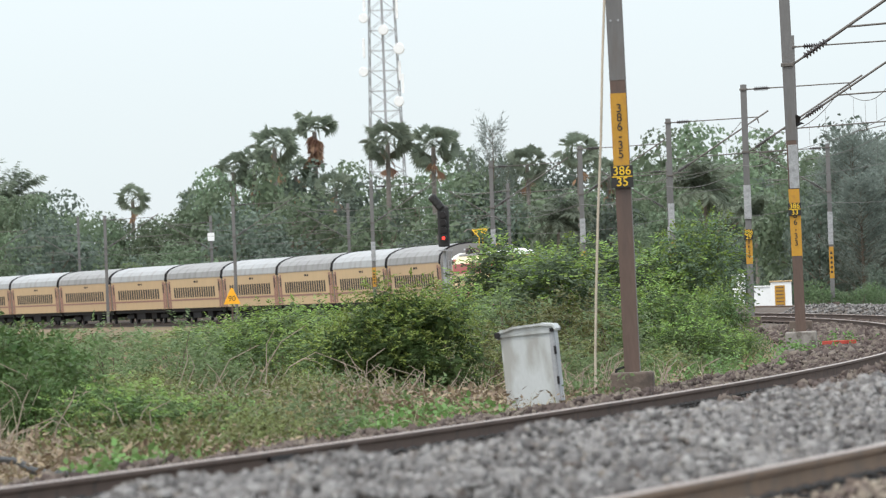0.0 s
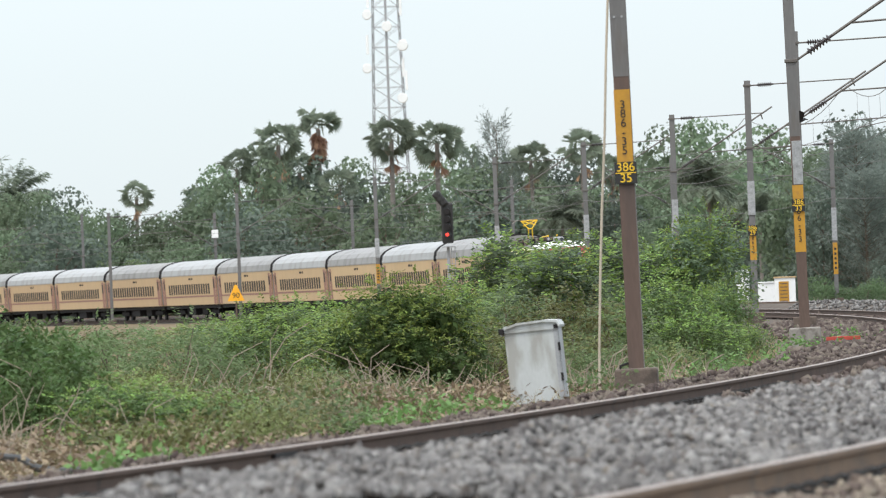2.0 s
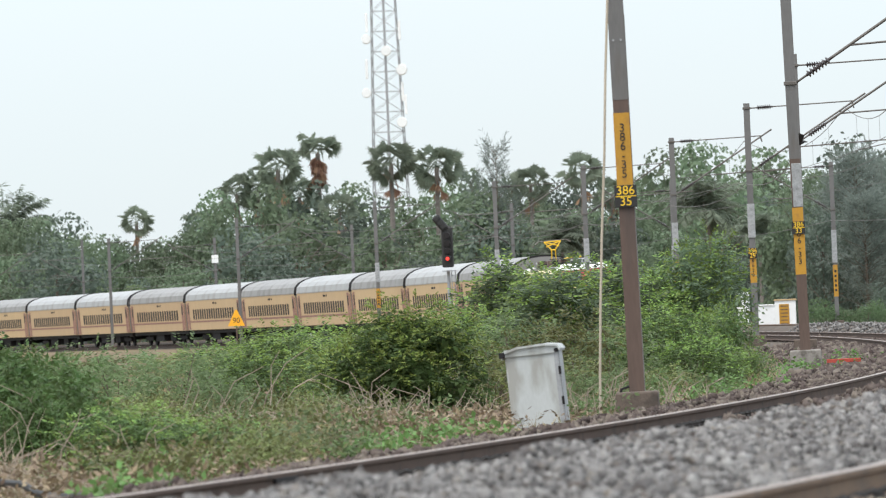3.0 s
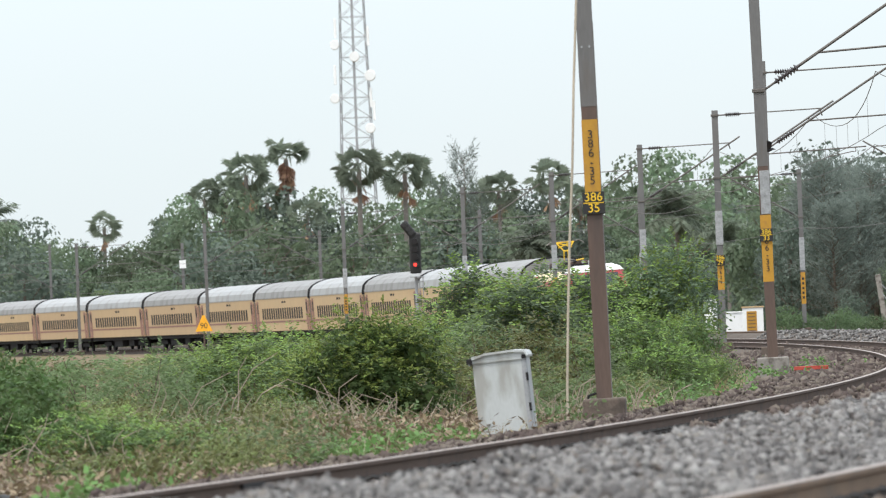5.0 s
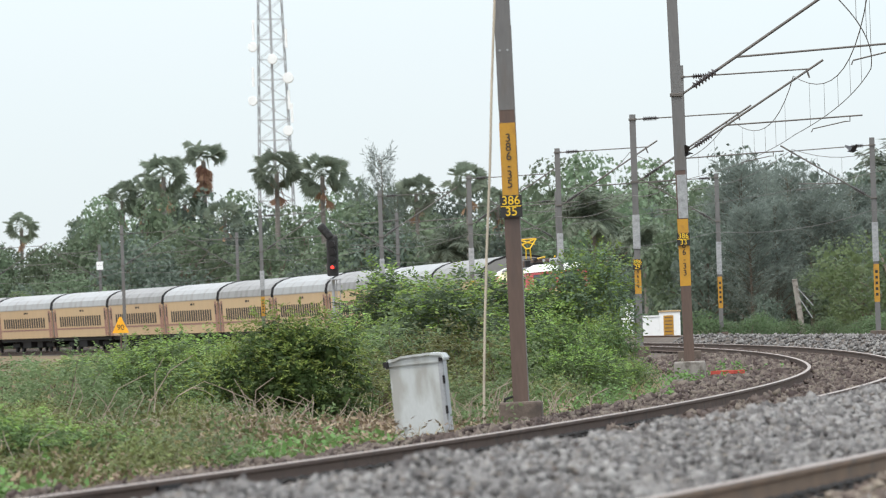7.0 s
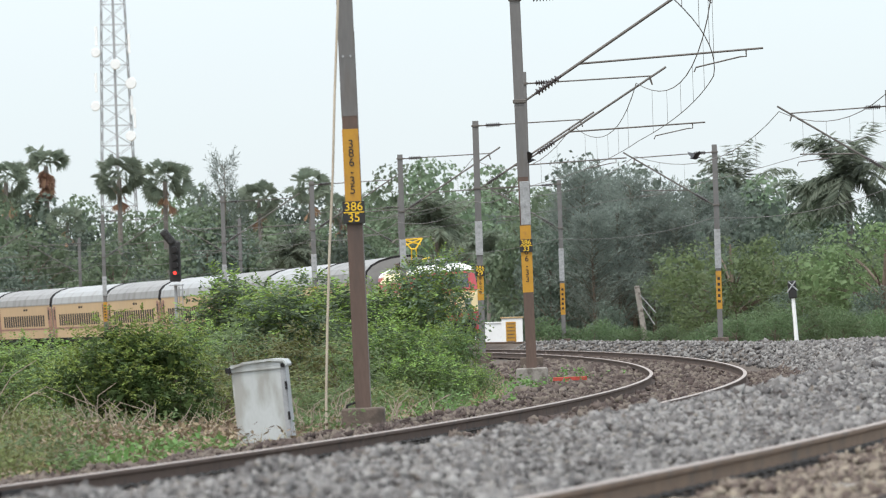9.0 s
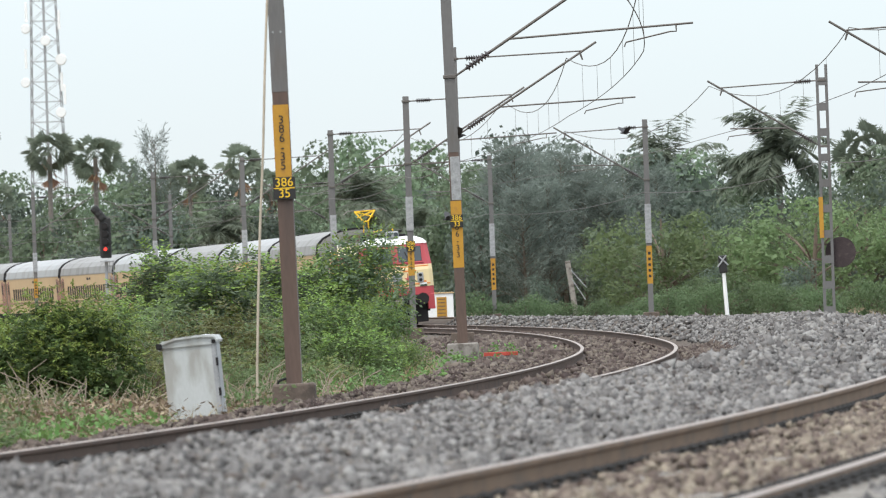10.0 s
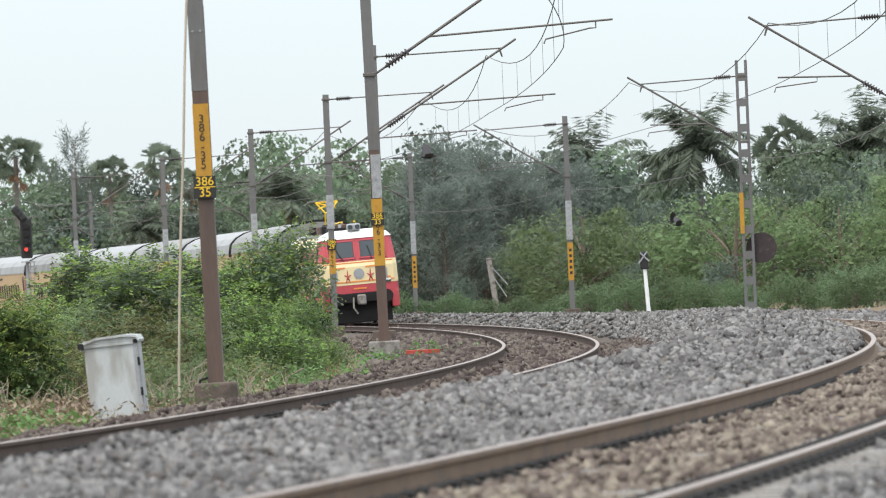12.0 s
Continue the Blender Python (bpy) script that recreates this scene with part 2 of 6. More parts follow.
def tube(bm, p0, p1, r0, r1=None, n=8):
    p0, p1 = Vector(p0), Vector(p1)
    d = p1 - p0
    q = d.to_track_quat("Z", "Y").to_matrix().to_4x4()
    r = bmesh.ops.create_cone(bm, cap_ends=True, segments=n, radius1=r0, radius2=r0 if r1 is None else r1, depth=d.length)
    bmesh.ops.transform(bm, matrix=Matrix.Translation((p0 + p1) / 2) @ q, verts=r["verts"])
    return r["verts"]


def sweep(bm, pts, radii, n=6):
    """One connected tube through the points, with a radius at each."""
    pts = [Vector(p) for p in pts]
    rings = []
    for i, p in enumerate(pts):
        d = (pts[min(i + 1, len(pts) - 1)] - pts[max(i - 1, 0)]).normalized()
        side = d.cross(Vector((0.31, 0.87, 0.38))).normalized()
        up = d.cross(side)
        rings.append([bm.verts.new(p + (side * math.cos(2 * math.pi * k / n) + up * math.sin(2 * math.pi * k / n)) * radii[i]) for k in range(n)])
    for a, b in zip(rings, rings[1:]):
        for k in range(n):
            bm.faces.new((a[k], a[(k + 1) % n], b[(k + 1) % n], b[k]))
    bm.faces.new(rings[0][::-1])
    bm.faces.new(rings[-1])


def polyline(bm, pts, r0, r1=None, n=6):
    r1 = r0 if r1 is None else r1
    k = len(pts) - 1
    sweep(bm, pts, [r0 + (r1 - r0) * i / k for i in range(k + 1)], n)


def made(*jobs):
    bm = bmesh.new()
    for f, *a in jobs:
        f(bm, *a)
    return bm


def text_mesh(name, words, size, mat):
    cu = bpy.data.curves.new(name, "FONT")
    cu.body, cu.size, cu.align_x, cu.align_y, cu.extrude = words, size, "CENTER", "CENTER", 0.002
    ob = bpy.data.objects.new("tmp_text", cu)
    scene.collection.objects.link(ob)
    me = bpy.data.meshes.new_from_object(ob)
    bpy.data.objects.remove(ob)
    me.materials.clear()
    me.materials.append(mat)
    return me


FACE = Matrix.Rotation(radians(90), 4, "X")  # stands lettering upright, facing -y


# ---------------------------------------------------------------- plan of the railway
GAUGE, SPACING, LIFT = 0.875, 6.15, 0.19


def ax(y):
    """Centre line of the far track."""
    u = y - 160
    if u < 0:
        return 2 - u * u / 1850
    v = min(u, 400)
    return 2 - 3.25e-4 * v * v - 0.26 * (u - v)


def slope(y):
    return (ax(y + 0.5) - ax(y - 0.5))


def beside(y, off, z=0.0):
    """A point off metres to the right of the far track's centre line."""
    s = slope(y)
    k = 1 / math.sqrt(1 + s * s)
    return Vector((ax(y) + off * k, y - off * s * k, z))


def hump(o, y):
    """Extra height of the ballast heaped between the two tracks at the sharpest part of the curve."""
    return 0.29 * np.exp(-((o - 3.75) / 0.85) ** 2 / 2 - ((y - 145) / 34) ** 2 / 2)


def sheet_along(name, ys, profile, mats, index=None, jitter=0.0, smooth=True, heap=False):
    """A strip that follows the line: profile is a list of (off, z)."""
    verts, faces, idx = [], [], []
    n = len(profile)
    for y in ys:
        for o, z in profile:
            p = beside(y, o, z + (float(hump(o, y)) if heap else 0.0))
            verts.append((p.x, p.y, p.z + (random.uniform(-jitter, jitter) if jitter else 0)))
    for i in range(len(ys) - 1):
        for j in range(n - 1):
            faces.append((i * n + j, i * n + j + 1, (i + 1) * n + j + 1, (i + 1) * n + j))
            idx.append(index[j] if index else 0)
    return mesh_of(name, verts, faces, mats, idx, smooth)


# ---------------------------------------------------------------- ground
def ground_height(x, y):
    off = x - ax(min(max(y, 20), 700))
    z = -0.62 if off < 0 else -0.45
    z += 0.18 * noise.noise((x * 0.06, y * 0.06, 0)) + 0.05 * noise.noise((x * 0.4, y * 0.4, 3))
    if off < 0 and y > 120:
        z += min(0.35, (y - 120) * 0.0012)
    return z


def build_ground():
    xs = np.concatenate([np.array([-3000, -1200, -500, -260, -170]), np.arange(-130, 90, 3.0), np.array([110, 180, 400, 1200, 3000])])
    ys = np.concatenate([np.array([-600, -100, -20]), np.arange(0, 700, 4.0), np.array([720, 800, 950, 1300, 2200, 4500])])
    verts = [(x, y, ground_height(x, y)) for y in ys for x in xs]
    n = len(xs)
    faces = [(j * n + i, j * n + i + 1, (j + 1) * n + i + 1, (j + 1) * n + i) for j in range(len(ys) - 1) for i in range(n - 1)]
    ob = new("ground", mesh_of("ground", verts, faces, M["soil"], smooth=True))
    tagged(ob, "rough brown and green earth beside the railway", "ground", kind="structure")


build_ground()

YS = [20 + 2.0 * i for i in range(60)] + [140 + 4.0 * i for i in range(140)]
# cross-section of both ballast beds: (distance from the far track's centre line, height)
BED = [(-4.6, -0.75), (-3.7, -0.40), (-3.0, -0.24), (-1.75, -0.20), (-1.4, -0.20), (1.4, -0.20), (1.75, -0.20), (2.25, 0.04), (2.7, 0.222), (3.3, 0.19),
       (4.2, 0.13), (5.05, 0.10), (5.28, 0.01), (5.5, 0.0), (6.85, 0.0), (7.1, -0.06), (7.9, -0.02), (8.6, 0.02), (9.3, -0.08), (10.4, -0.14), (16.0, -0.2), (18.0, -0.85)]
BED_DROP = 0.04
bed = tagged(new("ballast_bed", sheet_along("ballast_bed", YS, [(o, z - BED_DROP) for o, z in BED], M["ballast_bed"], heap=True)),
             "crushed stone ballast bed under two curving tracks", "ballast", kind="structure")


def rail_mesh(name, off, z, side, y0, y1, cant=0.0):
    ys = []
    y = y0
    while y < y1:
        ys.append(y)
        y += 1.0 if y < 160 else 4.0
    prof = [(-0.068, -0.172), (-0.068, -0.160), (-0.012, -0.140), (-0.010, -0.050), (-0.034, -0.036), (-0.034, -0.006),
            (-0.027, 0.0), (0.027, 0.0), (0.034, -0.006), (0.034, -0.036), (0.010, -0.050), (0.012, -0.140), (0.068, -0.160), (0.068, -0.172)]
    ix = [0, 0, 0, 0, 0, 1, 1, 1, 0, 0, 0, 0, 0]
    return sheet_along(name, ys, [(off + o, z + cant + h) for o, h in prof], [side, M["rail_top"]], ix, smooth=False)


def build_track(name, off, z, side, label, y0, cant):
    tr = thing(name, label, "track", kind="structure")
    part("rail", rail_mesh("rail", off - GAUGE, z, side, y0, 660), None, tr, "rusty steel rail with a bright worn head")
    part("rail", rail_mesh("rail", off + GAUGE, z, side, y0, 660, cant), None, tr, "rusty steel rail with a bright worn head")
    bm = bmesh.new()
    box(bm, (0, 0, 0), (2.75, 0.25, 0.2))
    sl = bpy.data.meshes.new("sleeper")
    bm.to_mesh(sl)
    bm.free()
    sl.materials.append(M["sleeper"])
    bm = bmesh.new()
    for s in (-1, 1):
        polyline(bm, [(s * 0.05, -0.09, 0), (s * 0.13, -0.06, 0.035), (s * 0.16, 0.0, 0.03), (s * 0.13, 0.06, 0.035), (s * 0.05, 0.09, 0.0)], 0.016, n=4)
        box(bm, (s * 0.10, 0, -0.012), (0.12, 0.16, 0.025))
    cl = bpy.data.meshes.new("rail_clip")
    bm.to_mesh(cl)
    bm.free()
    cl.materials.append(M["clip"])
    y, k = y0 + 1, 0
    while y < y0 + 145:
        s = slope(y)
        turn = Matrix.Rotation(math.atan(-s), 4, "Z")
        ob = part("sleeper", sl, None, tr)
        ob.matrix_basis = Matrix.Translation(beside(y, off, z - 0.172 - 0.105)) @ turn
        if k < 95:
            for e in (-1, 1):
                c = part("rail_clip", cl, None, tr)
                c.matrix_basis = Matrix.Translation(beside(y, off + e * GAUGE, z - 0.150)) @ turn
        y += 0.62
        k += 1
    return tr


track_far = build_track("track_far", 0.0, 0.0, M["rail_side"], "broad-gauge railway track with rusty rails curving away", 36, 0.03)
track_near = build_track("track_near", SPACING, LIFT, M["rail_side_near"], "broad-gauge railway track with worn brown rails", 28, -0.10)

# a bolted joint in the inner rail of the far track
joint = thing("fishplate", "rusty bolted rail joint plate on the far track", "rail joint", m=Matrix.Translation(beside(58.8, -GAUGE, -0.09)) @ Matrix.Rotation(math.atan(-slope(58.8)), 4, "Z"))
for e in (-1, 1):
    part("plate", made((box, (e * 0.03, 0, 0), (0.03, 0.9, 0.1), 0.006)), M["dark"], joint)
for i in range(4):
    part("bolt", made((tube, (0.04, -0.33 + i * 0.22, 0), (0.075, -0.33 + i * 0.22, 0), 0.022, 0.022, 6)), M["dark"], joint)


def stones(name, y0, y1, o0, o1, step, size, mat, label, seed, lift=0.0, chunky=False):
    """Loose crushed stones lying on the bed between two offsets: real geometry, joined."""
    rng = np.random.default_rng(seed)
    n = int((y1 - y0) * (o1 - o0) / (step * step))
    yy, oo = rng.uniform(y0, y1, n), rng.uniform(o0, o1, n)
    po, pz = [p[0] for p in BED], [p[1] for p in BED]
    zz = np.interp(oo, po, pz) + hump(oo, yy)
    u = yy - 160
    cx = np.where(u < 0, 2 - u * u / 1850, 2 - 3.25e-4 * u * u)
    sl = np.where(u < 0, -u / 925, -6.5e-4 * u)
    k = 1 / np.sqrt(1 + sl * sl)
    wave = 0.03 * np.sin(yy * 1.7 + oo * 2.3) + 0.025 * np.sin(yy * 0.63 - oo * 4.1)
    c = np.stack([cx + oo * k, yy - oo * sl * k, zz + wave + lift + rng.uniform(-0.02, 0.025, n)], 1)
    if chunky:
        raw = np.array([(x, y, z) for x in (-1, 1) for y in (-1, 1) for z in (-1, 1)], float) * 0.72
        tri = np.array([(0, 1, 3), (0, 3, 2), (4, 6, 7), (4, 7, 5), (0, 4, 5), (0, 5, 1), (2, 3, 7), (2, 7, 6), (0, 2, 6), (0, 6, 4), (1, 5, 7), (1, 7, 3)])
    else:
        raw = np.array([(1, 0, 0), (-1, 0, 0), (0, 1, 0), (0, -1, 0), (0, 0, 1), (0, 0, -1)], float)
        tri = np.array([(0, 2, 4), (2, 1, 4), (1, 3, 4), (3, 0, 4), (2, 0, 5), (1, 2, 5), (3, 1, 5), (0, 3, 5)])
    k_ = len(raw)
    v = raw[None] * rng.uniform(0.7, 1.1, (n, k_, 1)) + rng.uniform(-0.3, 0.3, (n, k_, 3))
    v *= (size * rng.lognormal(0, 0.25, n))[:, None, None] * rng.uniform(0.65, 1.3, (n, 1, 3))
    a = rng.normal(size=(n, 4))
    a /= np.linalg.norm(a, axis=1)[:, None]
    w, x, y, z = a.T
    rot = np.stack([np.stack([1 - 2 * (y * y + z * z), 2 * (x * y - z * w), 2 * (x * z + y * w)], 1),
                    np.stack([2 * (x * y + z * w), 1 - 2 * (x * x + z * z), 2 * (y * z - x * w)], 1),
                    np.stack([2 * (x * z - y * w), 2 * (y * z + x * w), 1 - 2 * (x * x + y * y)], 1)], 1)
    v = np.einsum("nij,nkj->nki", rot, v) + c[:, None, :]
    f = tri[None] + (np.arange(n) * k_)[:, None, None]
    ob = new(name, quick_mesh(name, v.reshape(-1, 3), f.reshape(-1, 3), mat))
    return tagged(ob, label, "ballast", kind="stuff")


stones("ballast_stones", 190, 330, 9.0, 16.0, 0.4, 0.07, M["stone_grey"], "scattered grey stones on the wide shoulder beyond the near track", 11)
stones("ballast_stones", 33, 38, 1.8, 3.9, 0.06, 0.0265, M["stone_grey"], "loose grey crushed stones heaped beside the near track", 10, chunky=True)
stones("ballast_stones", 38, 62, 1.9, 5.1, 0.06, 0.0265, M["stone_grey"], "loose grey crushed stones heaped beside the near track", 1, chunky=True)
stones("ballast_stones", 62, 80, 1.9, 5.1, 0.075, 0.036, M["stone_grey"], "loose grey crushed stones heaped beside the near track", 12, chunky=True)
stones("ballast_stones", 80, 190, 1.9, 5.1, 0.135, 0.055, M["stone_grey"], "loose grey crushed stones heaped beside the near track", 2)
stones("ballast_stones", 190, 310, 1.9, 9.0, 0.32, 0.066, M["stone_grey"], "loose grey crushed stones along the far curve", 3)
stones("ballast_stones", 33, 85, 5.45, 6.85, 0.078, 0.028, M["stone_tan"], "brown stained stones between the near rails", 4, chunky=True)
stones("ballast_stones", 85, 200, 5.45, 6.85, 0.16, 0.06, M["stone_tan"], "brown stained stones between the near rails", 13)
stones("ballast_stones", 58, 200, 7.2, 9.5, 0.22, 0.08, M["stone_grey"], "grey stones outside the near track", 14)
stones("ballast_stones", 40, 58, 7.2, 8.6, 0.075, 0.032, M["stone_grey"], "grey stones outside the near track", 5, chunky=True)
stones("ballast_stones", 140, 240, -3.6, -0.95, 0.2, 0.08, M["stone_brown"], "dark brown stones on the shoulder of the far track", 9)
stones("ballast_stones", 55, 140, -3.5, -0.95, 0.12, 0.047, M["stone_brown"], "dark brown stones on the shoulder of the far track", 6)
stones("ballast_stones", 85, 300, -0.8, 0.8, 0.2, 0.065, M["stone_brown"], "dark brown stones between the far rails", 7)
stones("ballast_stones", 85, 165, 0.95, 1.95, 0.11, 0.055, M["stone_brown"], "dark brown stones beside the far track", 8)


# ---------------------------------------------------------------- overhead masts
def mast(name, y, off, height, side, label, style="far", base_z=0.0, bracket=True, rail_z=0.0):
    """A rolled-steel mast with its bracket; side is +1 when the bracket reaches to the right."""
    p = beside(y, off, base_z)
    ob = thing(name, label, "mast", "overhead line masts", Matrix.Translation(p))
    h = height + rail_z - base_z

    def post(n, z0, z1, mat, grow=0.0, lab=""):
        w, d, t = 0.20 + grow, 0.15 + grow, 0.012
        e = d / 2
        sec = [(-w / 2, -e - t), (w / 2, -e - t), (w / 2, -e), (t, -e), (t, e), (w / 2, e), (w / 2, e + t), (-w / 2, e + t), (-w / 2, e), (-t, e), (-t, -e), (-w / 2, -e)]
        bm = bmesh.new()
        lo, hi = [bm.verts.new((x, y_, z0)) for x, y_ in sec], [bm.verts.new((x, y_, z1)) for x, y_ in sec]
        for i in range(12):
            bm.faces.new((lo[i], lo[(i + 1) % 12], hi[(i + 1) % 12], hi[i]))
        bm.faces.new(lo[::-1])
        bm.faces.new(hi)
        return part(n, bm, mat, ob, lab)

    if style == "lattice":
        for sx in (-0.14, 0.14):
            part("channel", made((box, (sx, 0, h / 2), (0.085, 0.2, h), 0.006)), M["mast_grey"], ob)
        z = 0.25
        while z < h - 0.1:
            for sy in (-0.104, 0.104):
                part("batten", made((box, (0, sy, z), (0.36, 0.008, 0.24))), M["mast_grey"], ob)
            z += 0.78
        part("number_band", made((box, (-0.16, -0.125, 3.1), (0.13, 0.03, 1.25))), M["yellow"], ob, "yellow painted number band")
    else:
        lower = M["mast_rust"] if style == "near" else M["mast_grey"]
        post("post", 0, h, lower)
        part("footing", made((box, (0, 0, -0.12 if y > 150 else -0.17), (0.62 if y > 150 else 0.56, 0.56, 0.66 if y > 150 else 0.52), 0.03)), M["concrete"] if y == 156 else M["footing"], ob, "weathered concrete footing")
    drop = -0.08 if side > 0 else 0.25
    tie_z, piv_z = 7.36 - drop + rail_z - base_z, 5.34 - drop + rail_z - base_z
    if bracket:
        x0 = side * 0.1
        rise = 0.625  # of the sloping tube, metres for each metre
        reach = 3.45 if side > 0 else 3.1

        def tube_z(x):
            return piv_z + rise * (abs(x) - 0.1)

        tie_end = tube_z(reach) + 0.02
        for a, b in ((Vector((x0, 0, tie_z)), Vector((x0 + side * 0.75, 0, tie_z + (tie_end - tie_z) * 0.22))), (Vector((x0, 0, piv_z)), Vector((x0 + side * 0.75, 0, tube_z(0.85))))):
            bm = bmesh.new()
            ip, ir = [a + (b - a) * 0.3], [0.03]
            for i in range(7):
                for u, r_ in ((0.0, 0.032), (0.012, 0.085), (0.045, 0.06), (0.06, 0.032)):
                    ip.append(a + (b - a) * (0.34 + i * 0.085 + u))
                    ir.append(r_)
            sweep(bm, ip + [b], ir + [0.03], 10)
            part("insulator", bm, M["insul"], ob, "ribbed dark porcelain insulator")
            part("bracket_fitting", made((tube, a, a + (b - a) * 0.32, 0.022)), M["wire"], ob)
        for z in (tie_z, piv_z):
            part("clamp", made((box, (0, 0, z), (0.26, 0.24, 0.07), 0.01)), M["wire"], ob)
        part("stay_tube", made((tube, (x0 + side * 0.75, 0, tie_z + (tie_end - tie_z) * 0.22), (side * reach, 0, tie_end), 0.020)), M["wire"], ob)
        part("bracket_tube", made((tube, (x0 + side * 0.75, 0, tube_z(0.85)), (side * (reach + 0.4), 0, tube_z(reach + 0.4)), 0.030)), M["wire"], ob)
        part("wire_clamp", made((tube, (side * (reach - 0.05), 0, tube_z(reach)), (side * (reach + 0.02), 0, tube_z(reach) - 0.22), 0.03, 0.02, 6)), M["wire"], ob)
        r0, r1 = (1.2, 4.85) if side > 0 else (1.05, 2.85)
        z0, z1 = tube_z(r0), tube_z(r0) + (0.14 if side > 0 else 0.04)
        part("register_tube", made((tube, (side * r0, 0, z0), (side * r1, 0, z1), 0.021)), M["wire"], ob)
        d0 = Vector((side * (r1 - 0.34), 0, z1 - 0.01)) if side > 0 else Vector((side * 1.9, 0, z1))
        s1 = d0 - Vector((0, 0, 0.14))
        if side > 0:
            tip = s1 + Vector((-1.0, 0, -0.17))
            pts = [d0, s1, s1 - Vector((0.12, 0, 0.0)), tip, tip - Vector((0.04, 0, 0.09))]
        else:
            tip = s1 + Vector((-1.0, 0, -0.1))
            pts = [d0, s1, tip, tip - Vector((0.04, 0, 0.12))]
        part("steady_arm", made((polyline, pts, 0.016)), M["wire"], ob)
    return ob, h


def number_plate(ob, z, w, hgt, lines, mat_text):
    pl = part("number_plate", made((box, (0, -0.12, z), (w, 0.012, hgt), 0.003)), M["black"], ob, "black plate with yellow numerals")
    k = len(lines)
    part("divider", made((box, (0, -0.128, z), (w * 0.92, 0.004, 0.012))), mat_text, pl)
    for i, s in enumerate(lines):
        t = part("number_text", text_mesh("number_text", s, hgt / k * 1.12, mat_text), None, pl)
        t.matrix_basis = Matrix.Translation((0, -0.13, z + hgt * (0.5 - (i + 0.5) / k))) @ FACE
    return pl


def number_band(ob, z0, z1, digits, size):
    b = part("number_band", made((box, (0, -0.086, (z0 + z1) / 2), (0.206, 0.006, z1 - z0)), (box, (0, 0.086, (z0 + z1) / 2), (0.206, 0.006, z1 - z0)),
                                 (box, (0.104, 0, (z0 + z1) / 2), (0.004, 0.17, z1 - z0)), (box, (-0.104, 0, (z0 + z1) / 2), (0.004, 0.17, z1 - z0))),
             M["yellow"], ob, "yellow painted number band")
    if not digits:  # weathered figures that cannot be read
        for i in range(5):
            part("figure_bar", made((box, (0, -0.093, z1 - (z1 - z0) * (0.2 + i * 0.15)), (0.10, 0.006, (z1 - z0) * 0.075))), M["black"], b)
    k = len(digits)
    for i, s in enumerate(digits):
        t = part("numeral", text_mesh("numeral", s, size, M["black"]), None, b)
        t.matrix_basis = Matrix.Translation((0, -0.094, z1 - (z1 - z0) * (0.14 + 0.72 * (i + 0.5) / k))) @ FACE
    return b


lab = "rust-brown steel overhead mast with yellow number band and black plate"
m35, _ = mast("overhead_mast", 103, -3.28, 8.2, 1, lab, "near", -0.06, bracket=False)
m33, _ = mast("overhead_mast", 156, -3.22, 7.9, 1, lab, "near", -0.05)
for ob in (m35, m33):  # both lean a little
    ob.matrix_basis = ob.matrix_basis @ Matrix.Rotation(radians(-0.8), 4, "Y")
# distance ahead, distance from the far track's centre line, height over the rails
ODD = [(212, -2.79, 7.75), (256, -2.6, 7.6), (303, -2.54, 7.6), (352, -2.34, 7.6), (392, -2.68, 7.75), (446, -2.9, 7.8), (505, -3.34, 8.0), (563, -3.06, 7.75), (622, -3.0, 7.75)]
EVEN = [(191, 9.42, 7.6), (242, 9.56, 7.6), (302, 9.46, 7.4), (362, 10.0, 7.3), (416, 9.42, 7.6), (473, 9.0, 7.6), (534, 9.06, 7.5), (587, 8.92, 7.6), (648, 8.8, 8.6)]
for y, off, h in ODD:
    ob, hh = mast("overhead_mast", y, off, h, 1, "grey steel overhead mast with bracket, white guard and yellow band", "far", -0.1)
    if y < 450 and y != 212:
        part("guard", made((box, (0, -0.02, 3.9), (0.24, 0.2, 1.1), 0.01)), M["guard"], ob, "pale perforated climbing guard")
    if y < 450:
        number_band(ob, 1.9, 3.0, "38629" if y == 256 else "38631" if y == 212 else "", 0.16)
        if y == 256:
            number_plate(ob, 2.85, 0.30, 0.34, ["386", "29"], M["yellow_bright"])
for i, (y, off, h) in enumerate(EVEN):
    ob, hh = mast("overhead_mast", y, off, h, -1, "lattice steel overhead mast with bracket over the near track" if i < 2 else
                  "grey steel overhead mast with bracket, white guard and yellow band", "lattice" if i < 2 else "far", 0.0, rail_z=LIFT)
    if 1 < i < 5:
        part("guard", made((box, (0, -0.02, 3.6), (0.24, 0.2, 1.5), 0.01)), M["guard"], ob, "pale perforated climbing guard")
        number_band(ob, 1.3, 2.75, "", 0.16)
    if i == 7:
        part("marker_board", made((box, (0, -0.15, 6.2), (0.5, 0.03, 0.6), 0.01)), M["white"], ob, "small square white board")


# ---------------------------------------------------------------- the train
def arch_section(half, z0, z1, crown, n=10):
    """Outline of a coach: straight sides and an arched roof, from lower right round to lower left."""
    pts = [(half, z0), (half, z1)]
    for i in range(1, n):
        a = math.pi * i / n
        pts.append((half * math.cos(a), z1 + (crown - z1) * math.sin(a) ** 0.8))
    return pts + [(-half, z1), (-half, z0)]


def prism(bm, pts, y0, y1):
    a = [bm.verts.new((x, y0, z)) for x, z in pts]
    b = [bm.verts.new((x, y1, z)) for x, z in pts]
    n = len(pts)
    for i in range(n):
        j = (i + 1) % n
        bm.faces.new((a[i], a[j], b[j], b[i]))
    bm.faces.new(a)
    bm.faces.new(list(reversed(b)))


